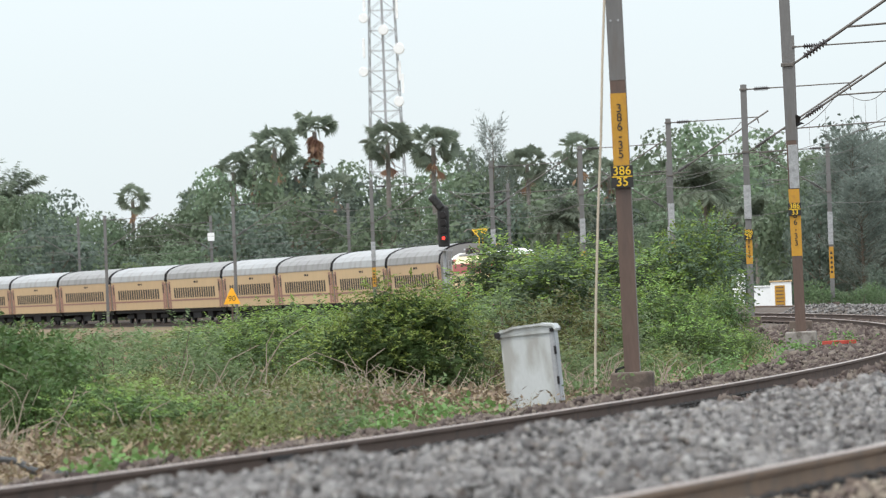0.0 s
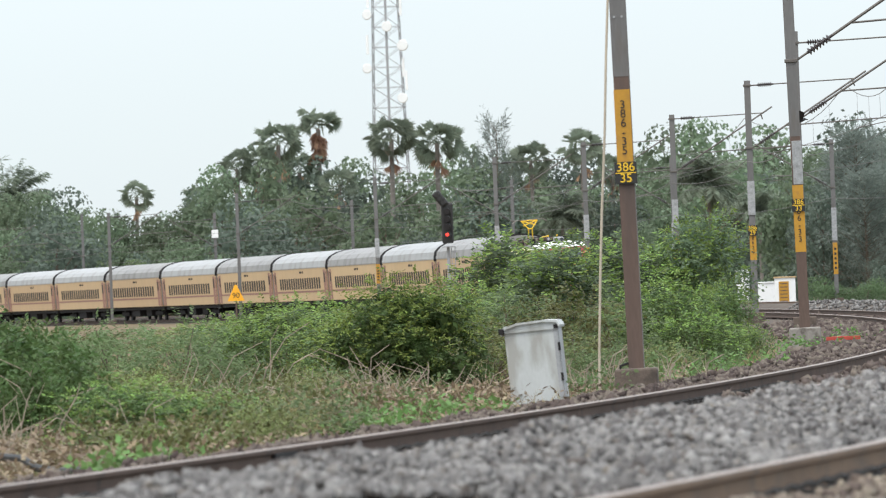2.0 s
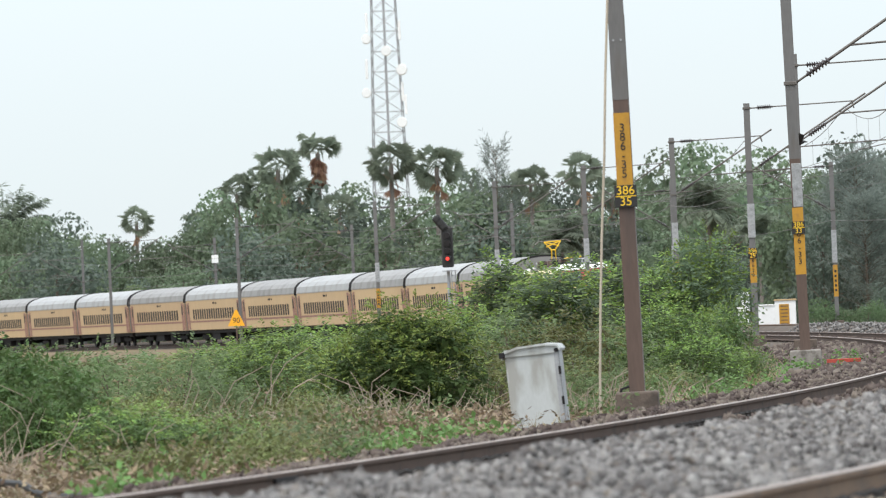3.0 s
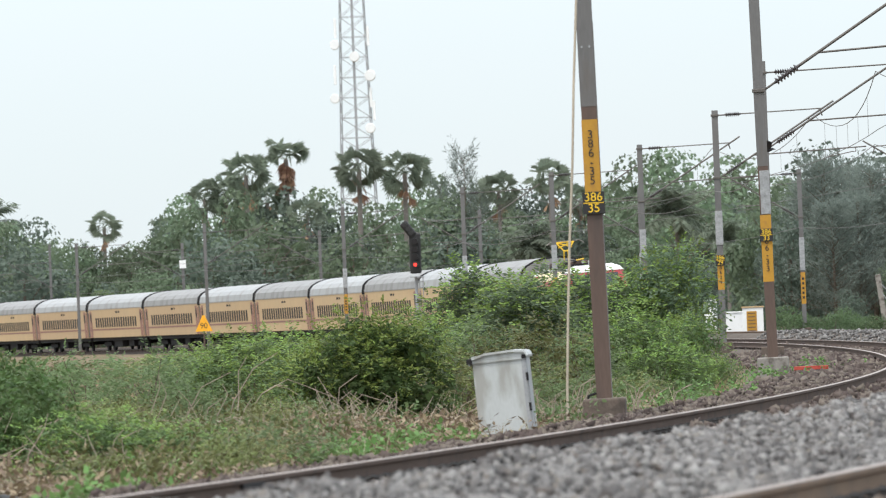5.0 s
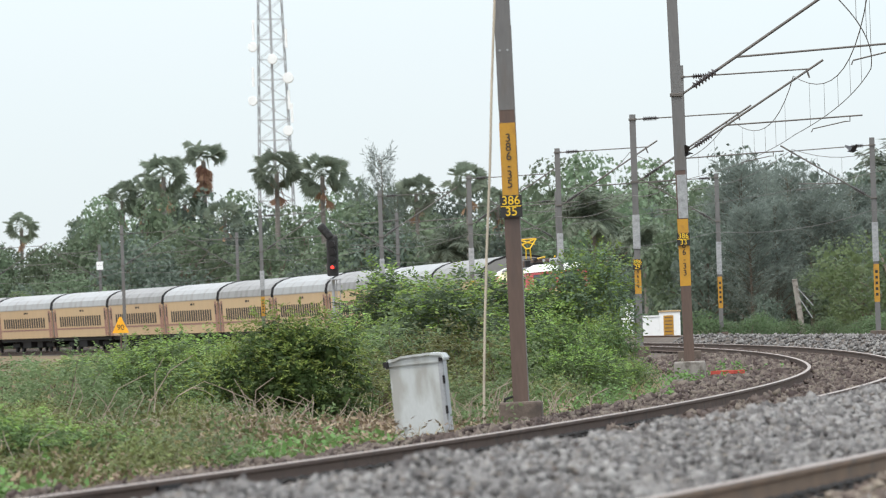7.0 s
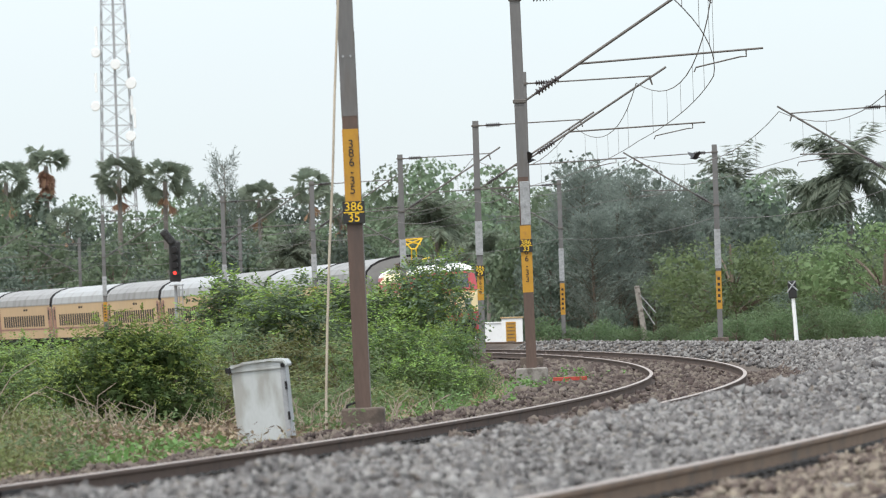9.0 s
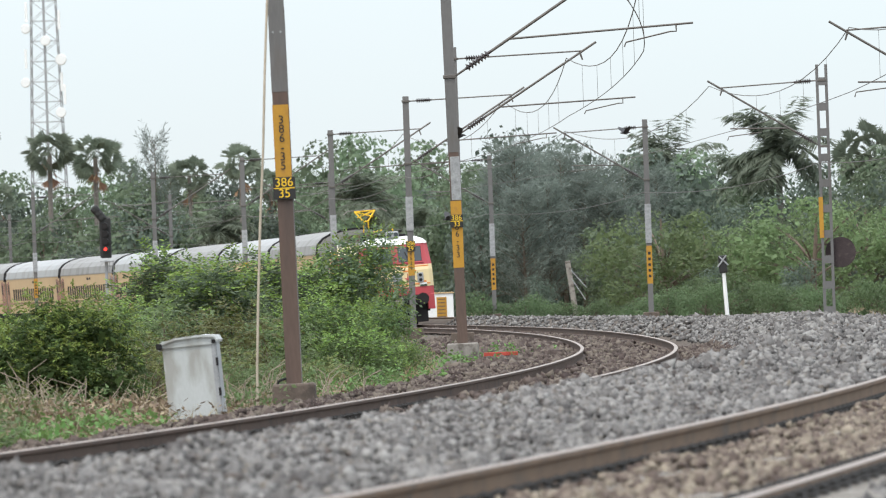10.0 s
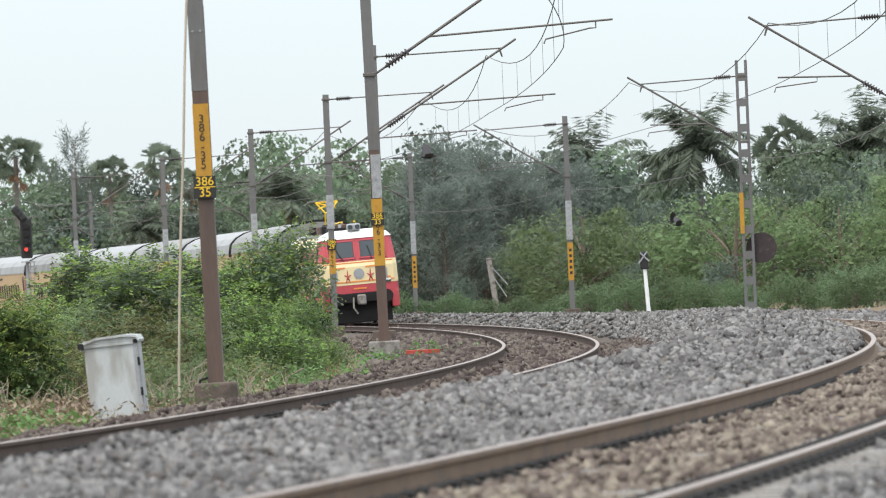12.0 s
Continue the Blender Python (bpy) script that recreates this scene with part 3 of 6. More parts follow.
def bogie(parent, y):
    bg = part("bogie", made((box, (-1.05, 0, 0.55), (0.14, 3.2, 0.28), 0.03), (box, (1.05, 0, 0.55), (0.14, 3.2, 0.28), 0.03), (box, (0, 0, 0.6), (2.2, 0.4, 0.25))), M["dark"], parent, "dark steel bogie")
    bg.location = (0, y, 0)
    for wy in (-1.4, 1.4):
        for sx in (-0.84, 0.84):
            w = part("wheel", made((tube, (sx - 0.065, wy, 0.46), (sx + 0.065, wy, 0.46), 0.46, 0.46, 20)), M["dark"], bg)
    return bg


COACH_L, PITCH = 23.9, 24.6


def build_coach(roof_mat, roof_word):
    ob = thing("passenger_coach", "cream and yellow railway coach with barred windows and %s roof" % roof_word, "coach", "coaches of the train")
    h = COACH_L / 2
    bm = bmesh.new()
    prism(bm, [(1.62, 1.05), (1.62, 3.05), (-1.62, 3.05), (-1.62, 1.05)], -h, h)
    part("body", bm, M["coach_cream"], ob, "cream painted steel body")
    bm = bmesh.new()
    sec = arch_section(1.64, 3.05, 3.10, 4.0)
    prism(bm, sec, -h - 0.02, h + 0.02)
    part("roof", bm, roof_mat, ob, "%s arched roof" % roof_word)
    for sy in (-1, 1):
        bm = bmesh.new()
        prism(bm, arch_section(1.665, 2.95, 3.12, 4.03), sy * h - 0.13, sy * h + 0.13)
        part("roof_end", bm, M["dark"], ob, "dark roof end rim")
        bm = bmesh.new()
        prism(bm, arch_section(1.60, 1.1, 3.10, 3.94), sy * (h + 0.131), sy * (h + 0.16))
        part("end_wall", bm, M["roof_grey"], ob, "dusty grey end wall")
    part("waist_stripe", made((box, (1.622, 0, 1.62), (0.02, COACH_L, 0.11)), (box, (-1.622, 0, 1.62), (0.02, COACH_L, 0.11))), M["coach_maroon"], ob, "maroon waist stripe")
    part("underframe", made((box, (0, 0, 0.92), (2.9, COACH_L - 0.3, 0.24), 0.03), (box, (1.0, -1.5, 0.62), (0.6, 3.4, 0.55), 0.04), (box, (0.9, 3.5, 0.6), (0.6, 2.2, 0.5), 0.04)), M["dark"], ob)
    part("gangway", made((box, (0, h + 0.25, 2.2), (1.25, 0.18, 2.2), 0.05), (box, (0, -h - 0.25, 2.2), (1.25, 0.18, 2.2), 0.05)), M["dark"], ob, "dark rubber gangway bellows")
    wm = bpy.data.meshes.new("window")
    bm = made((box, (0, 0, 0), (0.03, 0.56, 0.68)))
    bm.to_mesh(wm)
    bm.free()
    wm.materials.append(M["pane"])
    for i in range(18):
        y = -8.6 + i * 1.0118
        for sx in (1.622, -1.622):
            w = part("window", wm, None, ob)
            w.location = (sx, y, 2.12)
    for sy in (-1, 1):
        for sx in (-1, 1):
            part("door", made((box, (sx * 1.60, sy * (h - 1.05), 2.0), (0.06, 0.78, 1.85), 0.02)), M["coach_maroon"], ob, "maroon end door")
            part("end_panel", made((box, (sx * 1.625, sy * (h - 0.25), 1.95), (0.016, 0.4, 1.75))), M["coach_maroon"], ob)
            part("door_window", made((box, (sx * 1.632, sy * (h - 1.05), 2.45), (0.02, 0.42, 0.6), 0.01)), M["pane"], ob)
        bogie(ob, sy * 7.4)
    for y in (0.6,):
        for sx in (1.625, -1.625):
            part("lettering", made((box, (sx, y, 2.82), (0.012, 0.9, 0.12)), (box, (sx, y + 1.0, 2.82), (0.012, 0.5, 0.12))), M["dark"], ob)
    return ob


def build_loco():
    """Flat-fronted electric engine; its front looks along +y."""
    ob = thing("electric_locomotive", "cream and red electric locomotive with white cab roof and yellow pantograph", "locomotive")
    L, F0 = 18.2, 9.1
    hw = 1.52
    # body between the cabs: louvred sides
    bm = bmesh.new()
    prism(bm, [(hw - 0.02, 1.0), (hw - 0.02, 3.15), (hw - 0.35, 3.55), (-hw + 0.35, 3.55), (-hw + 0.02, 3.15), (-hw + 0.02, 1.0)], -F0 + 2.0, F0 - 2.0)
    part("body", bm, M["loco_cream"], ob, "cream louvred machine room body")
    for sx in (-1, 1):
        part("side_band", made((box, (sx * (hw - 0.008), 0, 1.3), (0.02, L - 4.2, 0.5))), M["loco_red"], ob, "red lower side band")
        part("side_band", made((box, (sx * (hw - 0.008), 0, 2.86), (0.02, L - 4.2, 0.55))), M["loco_red"], ob, "red upper side band")
        for i in range(9):
            part("louvre", made((box, (sx * (hw - 0.006), -5.2 + i * 1.3, 2.08), (0.024, 0.9, 0.75), 0.01)), M["coach_cream"], ob)
    part("machine_roof", made((box, (0, 0, 3.60), (2.3, L - 4.4, 0.16), 0.05)), M["roof_grey"], ob, "grey flat roof")
    for sy in (1, -1):
        def cab_ring(z, half, front):
            return [(half, sy * (F0 - 2.0), z), (half, sy * (front - 0.16), z), (half - 0.16, sy * front, z), (-half + 0.16, sy * front, z), (-half, sy * (front - 0.16), z), (-half, sy * (F0 - 2.0), z)]

        def shell(name, rings, mat, lab=""):
            bm = bmesh.new()
            rows = [[bm.verts.new(p) for p in r] for r in rings]
            for a, b in zip(rows, rows[1:]):
                for i in range(len(a)):
                    j = (i + 1) % len(a)
                    bm.faces.new((a[i], a[j], b[j], b[i]))
            bm.faces.new(rows[0])
            bm.faces.new(list(reversed(rows[-1])))
            return part(name, bm, mat, ob, lab)

        front = lambda z: F0 - max(0.0, z - 2.3) * 0.28
        shell("cab_skirt", [cab_ring(1.27, hw, F0), cab_ring(1.60, hw, F0)], M["loco_red"], "red lower cab front")
        shell("cab_nose", [cab_ring(1.60, hw + 0.01, F0 + 0.01), cab_ring(2.30, hw, F0 + 0.01), cab_ring(2.52, hw - 0.01, front(2.52) + 0.01)], M["loco_cream"], "cream cab nose")
        shell("cab_upper", [cab_ring(2.52, hw - 0.012, front(2.52)), cab_ring(3.42, hw - 0.12, front(3.42))], M["loco_red"], "red window band of the cab")
        shell("cab_roof", [cab_ring(3.42, hw - 0.10, front(3.42) + 0.05), cab_ring(3.60, hw - 0.25, front(3.6)), cab_ring(3.76, hw - 0.62, front(3.6) - 0.35)], M["white"], "white domed cab roof")
        shell("front_recess", [cab_ring(0.55, hw - 0.2, F0 - 0.25), cab_ring(1.27, hw - 0.2, F0 - 0.25)], M["dark"], "black underframe front")
        for sx in (-1, 1):
            part("corner_valance", made((box, (sx * 1.36, sy * (F0 - 0.35), 0.95), (0.3, 0.7, 0.66), 0.03)), M["loco_red"], ob, "red corner valance")
            bm = made((box, (sx * 0.62, 0, 0), (0.98, 0.05, 0.66), 0.02))
            tilt = Matrix.Translation((0, sy * (front(2.98) + 0.012), 2.98)) @ Matrix.Rotation(sy * math.atan(0.28), 4, "X")
            bmesh.ops.transform(bm, matrix=tilt, verts=bm.verts)
            ws = part("windscreen", bm, M["glass"], ob, "dark windscreen")
            bm = bmesh.new()
            for c, s in (((sx * 0.62, 0, 0.36), (1.1, 0.07, 0.06)), ((sx * 0.62, 0, -0.36), (1.1, 0.07, 0.06)), ((sx * 0.10, 0, 0), (0.05, 0.07, 0.72)), ((sx * 1.14, 0, 0), (0.05, 0.07, 0.72))):
                box(bm, c, s)
            bmesh.ops.transform(bm, matrix=tilt, verts=bm.verts)
            part("window_frame", bm, M["loco_red"], ws)
            bm = made((polyline, [(sx * 0.55, sy * 0.06, -0.45), (sx * 0.62 + 0.12, sy * 0.07, -0.15), (sx * 0.62 + 0.2, sy * 0.06, 0.12)], 0.02))
            bmesh.ops.transform(bm, matrix=tilt, verts=bm.verts)
            part("wiper", bm, M["black"], ws)
            lp = part("marker_lamp", made((box, (sx * 0.98, sy * (F0 + 0.03), 1.98), (0.26, 0.06, 0.42), 0.02)), M["galv"], ob, "twin marker lamp housing")
            for dz in (-0.1, 0.1):
                part("lens", made((tube, (sx * 0.98, sy * (F0 + 0.05), 1.98 + dz), (sx * 0.98, sy * (F0 + 0.08), 1.98 + dz), 0.07, 0.07, 12)), M["dark"], lp)
            # a star-shaped red ornament
            bm = bmesh.new()
            c = Vector((sx * 0.45, sy * (F0 + 0.025), 1.92))
            for k in range(5):
                a = math.pi / 2 + k * 2 * math.pi / 5
                q = c + Vector((math.cos(a) * 0.14, 0, math.sin(a) * 0.27))
                tube(bm, c, q, 0.03, 0.012, 4)
            part("ornament", bm, M["loco_red"], ob, "red painted figure ornament")
            part("buffer", made((tube, (sx * 0.98, sy * F0, 1.08), (sx * 0.98, sy * (F0 + 0.5), 1.08), 0.11, 0.11, 12), (tube, (sx * 0.98, sy * (F0 + 0.5), 1.08), (sx * 0.98, sy * (F0 + 0.56), 1.08), 0.25, 0.25, 18)), M["dark"], ob, "round black buffer")
            part("side_window", made((box, (sx * (hw - 0.05), sy * (F0 - 1.2), 2.95), (0.06, 0.7, 0.6), 0.02)), M["glass"], ob)
            part("cab_door", made((box, (sx * (hw + 0.005), sy * (F0 - 1.85), 2.2), (0.03, 0.6, 1.9), 0.02)), M["coach_cream"], ob)
        part("emblem", made((tube, (0, sy * (F0 + 0.01), 2.02), (0, sy * (F0 + 0.035), 2.02), 0.21, 0.21, 20), (tube, (0, sy * (F0 + 0.03), 2.02), (0, sy * (F0 + 0.045), 2.02), 0.15, 0.15, 20)), M["galv"], ob, "round grey emblem")
        part("stripe", made((box, (0, sy * (F0 + 0.014), 1.72), (2.75, 0.02, 0.05)), (box, (0, sy * (F0 - 0.04), 2.46), (2.72, 0.03, 0.05))), M["loco_orange"], ob, "thin orange stripes")
        for lx, lz, lw_ in ((-0.55, 2.28, 0.55), (0.75, 2.28, 0.45), (0.0, 1.44, 0.5)):
            part("lettering", made((box, (lx, sy * (F0 + 0.014), lz), (lw_, 0.02, 0.06))), M["loco_orange"], ob)
        for dz, mt in ((0.09, M["loco_orange"]), (0.0, M["white"]), (-0.09, M["leaf_dark"])):
            part("flag_stripe", made((box, (-sy * 1.08, sy * (F0 + 0.02), 1.72 + dz * 0.9), (0.3, 0.02, 0.075))), mt, ob)
        part("buffer_beam", made((box, (0, sy * (F0 + 0.03), 1.08), (2.3, 0.12, 0.36), 0.02)), M["dark"], ob, "black buffer beam")
        part("coupler", made((box, (0, sy * (F0 + 0.3), 1.0), (0.32, 0.55, 0.4), 0.06), (polyline, [(0.3, sy * (F0 + 0.12), 1.1), (0.34, sy * (F0 + 0.3), 0.7), (0.2, sy * (F0 + 0.32), 0.45)], 0.035)), M["concrete"], ob, "grey knuckle coupler with hoses")
        part("cattle_guard", made((box, (0, sy * (F0 - 0.3), 0.36), (2.4, 0.2, 0.5), 0.03)), M["dark"], ob, "dark cattle guard")
        hl = part("headlamp", made((box, (0, sy * (front(3.6) - 0.3), 3.86), (0.52, 0.45, 0.28), 0.06)), M["galv"], ob, "twin roof headlamp housing")
        for sx in (-0.14, 0.14):
            part("lens", made((tube, (sx, sy * (front(3.6) - 0.09), 3.86), (sx, sy * (front(3.6) - 0.06), 3.86), 0.095, 0.095, 14)), M["glass"], hl)
        part("horn", made((tube, (0.55, sy * (front(3.6) - 0.3), 3.9), (0.55, sy * (front(3.6) - 0.05), 3.94), 0.03, 0.07, 10)), M["galv"], ob)
        # pantographs: the trailing one is raised
        py = sy * 5.0
        base = part("pantograph", made((box, (0, py, 3.82), (1.6, 1.5, 0.12), 0.02), (box, (0.6, py, 4.0), (0.12, 1.3, 0.08)), (box, (-0.6, py, 4.0), (0.12, 1.3, 0.08))), M["dark"], ob, "yellow roof pantograph")
        if sy < 0:
            frame_pts = [((-0.12, py, 4.0), (-0.1, py + 0.2, 4.6)), ((0.12, py, 4.0), (0.1, py + 0.2, 4.6)), ((-0.1, py + 0.2, 4.6), (-0.45, py, 5.05)), ((0.1, py + 0.2, 4.6), (0.45, py, 5.05)),
                         ((-0.45, py, 5.05), (0.35, py, 4.78)), ((0.45, py, 5.05), (-0.35, py, 4.78)), ((-0.1, py + 0.2, 4.6), (0.1, py + 0.2, 4.6)), ((-0.45, py, 5.05), (0.45, py, 5.05))]
            for a, b in frame_pts:
                part("pantograph_tube", made((tube, a, b, 0.032)), M["yellow_bright"], base)
            part("collector", made((polyline, [(-0.95, py, 4.96), (-0.75, py, 5.1), (0.75, py, 5.1), (0.95, py, 4.96)], 0.022), (polyline, [(-0.95, py + 0.3, 4.96), (-0.75, py + 0.3, 5.1), (0.75, py + 0.3, 5.1), (0.95, py + 0.3, 4.96)], 0.022)), M["concrete"], base)
        else:
            for sx in (-0.4, 0.4):
                part("pantograph_tube", made((tube, (sx, py - 0.9, 4.05), (sx * 0.6, py + 0.9, 4.1), 0.04)), M["yellow_bright"], base)
        bogie(ob, sy * 5.4)
    for y in (-3.4, -2.2, 0.4, 1.8, 3.2):
        part("roof_insulator", made((tube, (0.3, y, 3.68), (0.3, y, 4.05), 0.07, 0.05, 10)), M["concrete"], ob)
        part("roof_insulator", made((tube, (-0.4, y, 3.68), (-0.4, y, 4.0), 0.07, 0.05, 10)), M["concrete"], ob)
    for y, c in ((-1.4, "mast_rust"), (1.1, "dark"), (-6.4, "mast_rust"), (4.4, "mast_rust")):
        part("roof_equipment", made((box, (0.1, y, 3.85), (1.3, 0.7, 0.34), 0.04)), M[c], ob, "dark roof equipment box")
    part("roof_bus_bar", made((polyline, [(0.3, -4.2, 4.08), (0.3, 4.4, 4.08)], 0.025), (polyline, [(-0.4, -4.0, 4.02), (-0.4, 4.0, 4.02)], 0.025)), M["dark"], ob)
    part("underframe", made((box, (0, 0, 0.95), (2.7, L - 1.0, 0.3), 0.03), (box, (0, 0, 0.55), (2.4, 3.2, 0.55), 0.05)), M["dark"], ob)
    return ob


# distance along the far track, from y = 150
TY = np.arange(30, 1100, 0.5)
TX = np.array([ax(y) for y in TY])
TL = np.concatenate([[0], np.cumsum(np.hypot(np.diff(TX), np.diff(TY)))])
TL -= np.interp(150, TY, TL)


def on_track(l):
    y = float(np.interp(l, TL, TY))
    return Vector((ax(y), y, 0.0))


def stand_on(l0, l1):
    """The pose of a vehicle whose bogies stand at the two distances, front first."""
    a, b = on_track(l0), on_track(l1)
    d = (a - b).normalized()
    c = (a + b) / 2
    right = Vector((d.y, -d.x, 0))
    m = Matrix((right, d, Vector((0, 0, 1)))).transposed().to_4x4()
    lean = Matrix.Rotation(radians(CANT), 4, "Y")
    return Matrix.Translation(c) @ m @ lean


CANT = 3.0
LOCO_FRONT, SPEED = 258.0, 10.35  # metres along the track at the start, metres a second
loco = build_loco()
loco.scale = (0.915, 0.915, 0.915)
coach_white = build_coach(M["roof_white"], "white")
coach_grey = build_coach(M["roof_grey"], "grey")
coaches = [coach_grey, coach_white]
for i in range(2, 14):
    coaches.append(copy_thing(coach_white if i in (3, 5, 7, 8, 10, 12) else coach_grey, Matrix()))


def crow(label):
    ob = thing("crow", label, "bird", "crows")
    bm = bmesh.new()
    tube(bm, (0, -0.2, 0), (0, 0.05, 0.01), 0.02, 0.07, 8)
    tube(bm, (0, 0.05, 0.01), (0, 0.16, 0.03), 0.07, 0.035, 8)
    tube(bm, (0, 0.15, 0.03), (0, 0.25, 0.015), 0.035, 0.006, 6)
    part("body", bm, M["feather"], ob, "glossy black body")
    for sx in (-1, 1):
        bm = bmesh.new()
        v = [bm.verts.new(p) for p in ((0, 0.1, 0), (0, -0.1, 0), (sx * 0.28, -0.12, 0.02), (sx * 0.46, -0.04, 0.01), (sx * 0.3, 0.12, 0.03),
                                       (0, 0.1, -0.015), (0, -0.1, -0.015), (sx * 0.28, -0.12, 0.008), (sx * 0.46, -0.04, 0.0), (sx * 0.3, 0.12, 0.015))]
        bm.faces.new(v[:5])
        bm.faces.new(v[9:4:-1])
        for i in range(5):
            j = (i + 1) % 5
            bm.faces.new((v[i], v[j], v[j + 5], v[i + 5]))
        part("wing", bm, M["feather"], ob).matrix_basis = pose(sx * 0.04, 0, 0.03, 0, -sx * 28, 0)
    return ob


def flight(rows):
    """Poses of a bird from (seconds, degrees to the right, degrees up, metres ahead, heading, bank)."""
    out = []
    for t, a, e, d, h, bank in rows:
        p = Vector((math.tan(radians(a)) * d, d, 1.1 + math.tan(radians(e)) * d))
        out.append((t, Matrix.Translation(p) @ pose(0, 0, 0, 0, bank, h)))
    return out


crows = [crow("black crow flying low before the trees"), crow("black crow leaving the overhead bracket"), crow("black crow gliding past the masts")]


FLIGHTS = [
    [(0, -1.838, -0.05, 330, -80, 0), (8.5, -1.538, -0.05, 330, -80, 5), (9.9, -0.638, 0.494, 330, -80, 25), (10.2, -0.33, 0.62, 330, -80, -20), (10.5, -0.094, 0.604, 330, -80, 10), (10.8, 0.28, 0.606, 330, -80, -25), (11.1, 0.621, 0.595, 330, -80, 25), (11.4, 0.968, 0.59, 330, -80, -20), (11.6, 1.269, 0.531, 330, -80, 10), (12.0, 1.668, 0.434, 330, -80, -25)],
    [(0, 0.776, 1.134, 301, -60, 0), (10.3, 0.776, 1.134, 301, -60, 0), (10.5, 0.776, 1.134, 301, -80, 25), (10.7, 0.782, 1.098, 301, -80, -20), (10.9, 0.843, 0.999, 301, -80, 10), (11.1, 0.921, 0.846, 301, -80, -25), (11.4, 1.136, 0.608, 301, -80, 25), (11.7, 1.403, 0.471, 301, -80, -20), (12.0, 1.708, 0.407, 301, -80, 10)],
    [(0, -0.44, 1.153, 211, -80, 0), (11.3, -0.44, 1.153, 211, -80, 0), (11.5, -0.424, 1.082, 211, -80, 20), (11.7, -0.278, 1.038, 211, -80, -15), (12.0, -0.082, 0.974, 211, -80, 20)],
]


def motions():
    times = [i * 0.75 for i in range(17)]
    rows = []
    for t in times:
        f = LOCO_FRONT - SPEED * t
        rows.append((t, stand_on(f + 3.5, f + 13.1)))
    walk(loco, rows)
    for i, c in enumerate(coaches):
        rows = []
        for t in times:
            f = LOCO_FRONT + 18.6 - SPEED * t + i * PITCH
            rows.append((t, stand_on(f + 4.9, f + 19.7)))
        walk(c, rows)
    for bird, rows in zip(crows, FLIGHTS):
        walk(bird, flight(rows))


# ---------------------------------------------------------------- lineside things
def at(turn, d, z=0.0):
    """A point d metres ahead, turn degrees to the right of the line of sight at the end."""
    return Vector((math.tan(radians(turn)) * d, d, z))


def location_box():
    p = at(-2.385, 97, -0.24)
    ob = thing("location_box", "weathered white steel lineside equipment box on the ballast shoulder", "equipment box", m=Matrix.Translation(p) @ Matrix.Rotation(radians(-4), 4, "Y") @ Matrix.Rotation(radians(-4), 4, "Z"))
    part("body", made((box, (0, 0, 0.43), (0.66, 0.5, 0.95), 0.012)), M["box_white"], ob, "streaked white painted cabinet")
    bm = bmesh.new()
    lid = [(-0.375, 0.84), (-0.36, 0.905), (-0.17, 0.955), (0.17, 0.965), (0.33, 0.945), (0.365, 0.885)]
    under = [(x * 0.97, z - 0.028) for x, z in reversed(lid)]
    prism(bm, lid + under, -0.30, 0.30)
    part("lid", bm, M["box_white"], ob, "pale overhanging sheet lid")
    part("lid_gable", made((box, (0, -0.262, 0.885), (0.66, 0.02, 0.09))), M["box_white"], ob)
    part("hinge_strip", made((box, (0.30, -0.256, 0.43), (0.05, 0.012, 0.86))), M["galv"], ob)
    part("door_edge", made((box, (0.335, -0.1, 0.43), (0.012, 0.3, 0.9))), M["galv"], ob)
    for z in (0.25, 0.62):
        part("hinge", made((tube, (0.33, -0.262, z - 0.05), (0.33, -0.262, z + 0.05), 0.016)), M["dark"], ob)
    part("lid_corner", made((box, (-0.36, -0.29, 0.87), (0.07, 0.05, 0.07), 0.01)), M["dark"], ob)
    part("lid_corner", made((box, (0.31, -0.27, 0.87), (0.05, 0.03, 0.05), 0.008)), M["dark"], ob)


location_box()

# near masts: galvanised upper part, number bands and plates, footing details
part("upper_coat", made((box, (0, 0, 6.05), (0.208, 0.182, 4.3))), M["mast_grey"], m35, "bare grey upper length of the mast")
number_band(m35, 2.73, 3.73, ["3", "8", "6", "-", "3", "5"], 0.155)
number_plate(m35, 2.64, 0.29, 0.29, ["386", "35"], M["yellow_bright"])
part("edge_flange", made((box, (0.106, -0.06, 2.5), (0.012, 0.05, 5.0))), M["mast_grey"], m35)
part("painted_mark", made((box, (0.0, -0.084, 0.80), (0.11, 0.004, 0.035)), (box, (0.0, -0.084, 0.74), (0.09, 0.004, 0.035))), M["yellow"], m35, "small faded yellow marking")
part("earth_strap", made((polyline, [(-0.1, -0.09, 0.16), (-0.2, -0.12, 0.13), (-0.23, -0.12, 0.0)], 0.018)), M["dark"], m35)
for sx in (-0.05, 0.05):
    part("bolt", made((tube, (sx, -0.09, 4.68), (sx, -0.10, 4.68), 0.016)), M["galv"], m35)
part("upper_coat", made((box, (0, 0, 5.93), (0.208, 0.182, 3.9))), M["mast_grey"], m33, "bare grey upper length of the mast")
part("guard", made((box, (0.02, 0, 3.46), (0.19, 0.195, 0.86), 0.008)), M["guard"], m33, "pale perforated climbing guard")
number_band(m33, 1.70, 3.02, ["", "3", "8", "6", "-", "3", "3"], 0.16)
number_plate(m33, 2.62, 0.26, 0.25, ["386", "33"], M["yellow_bright"])

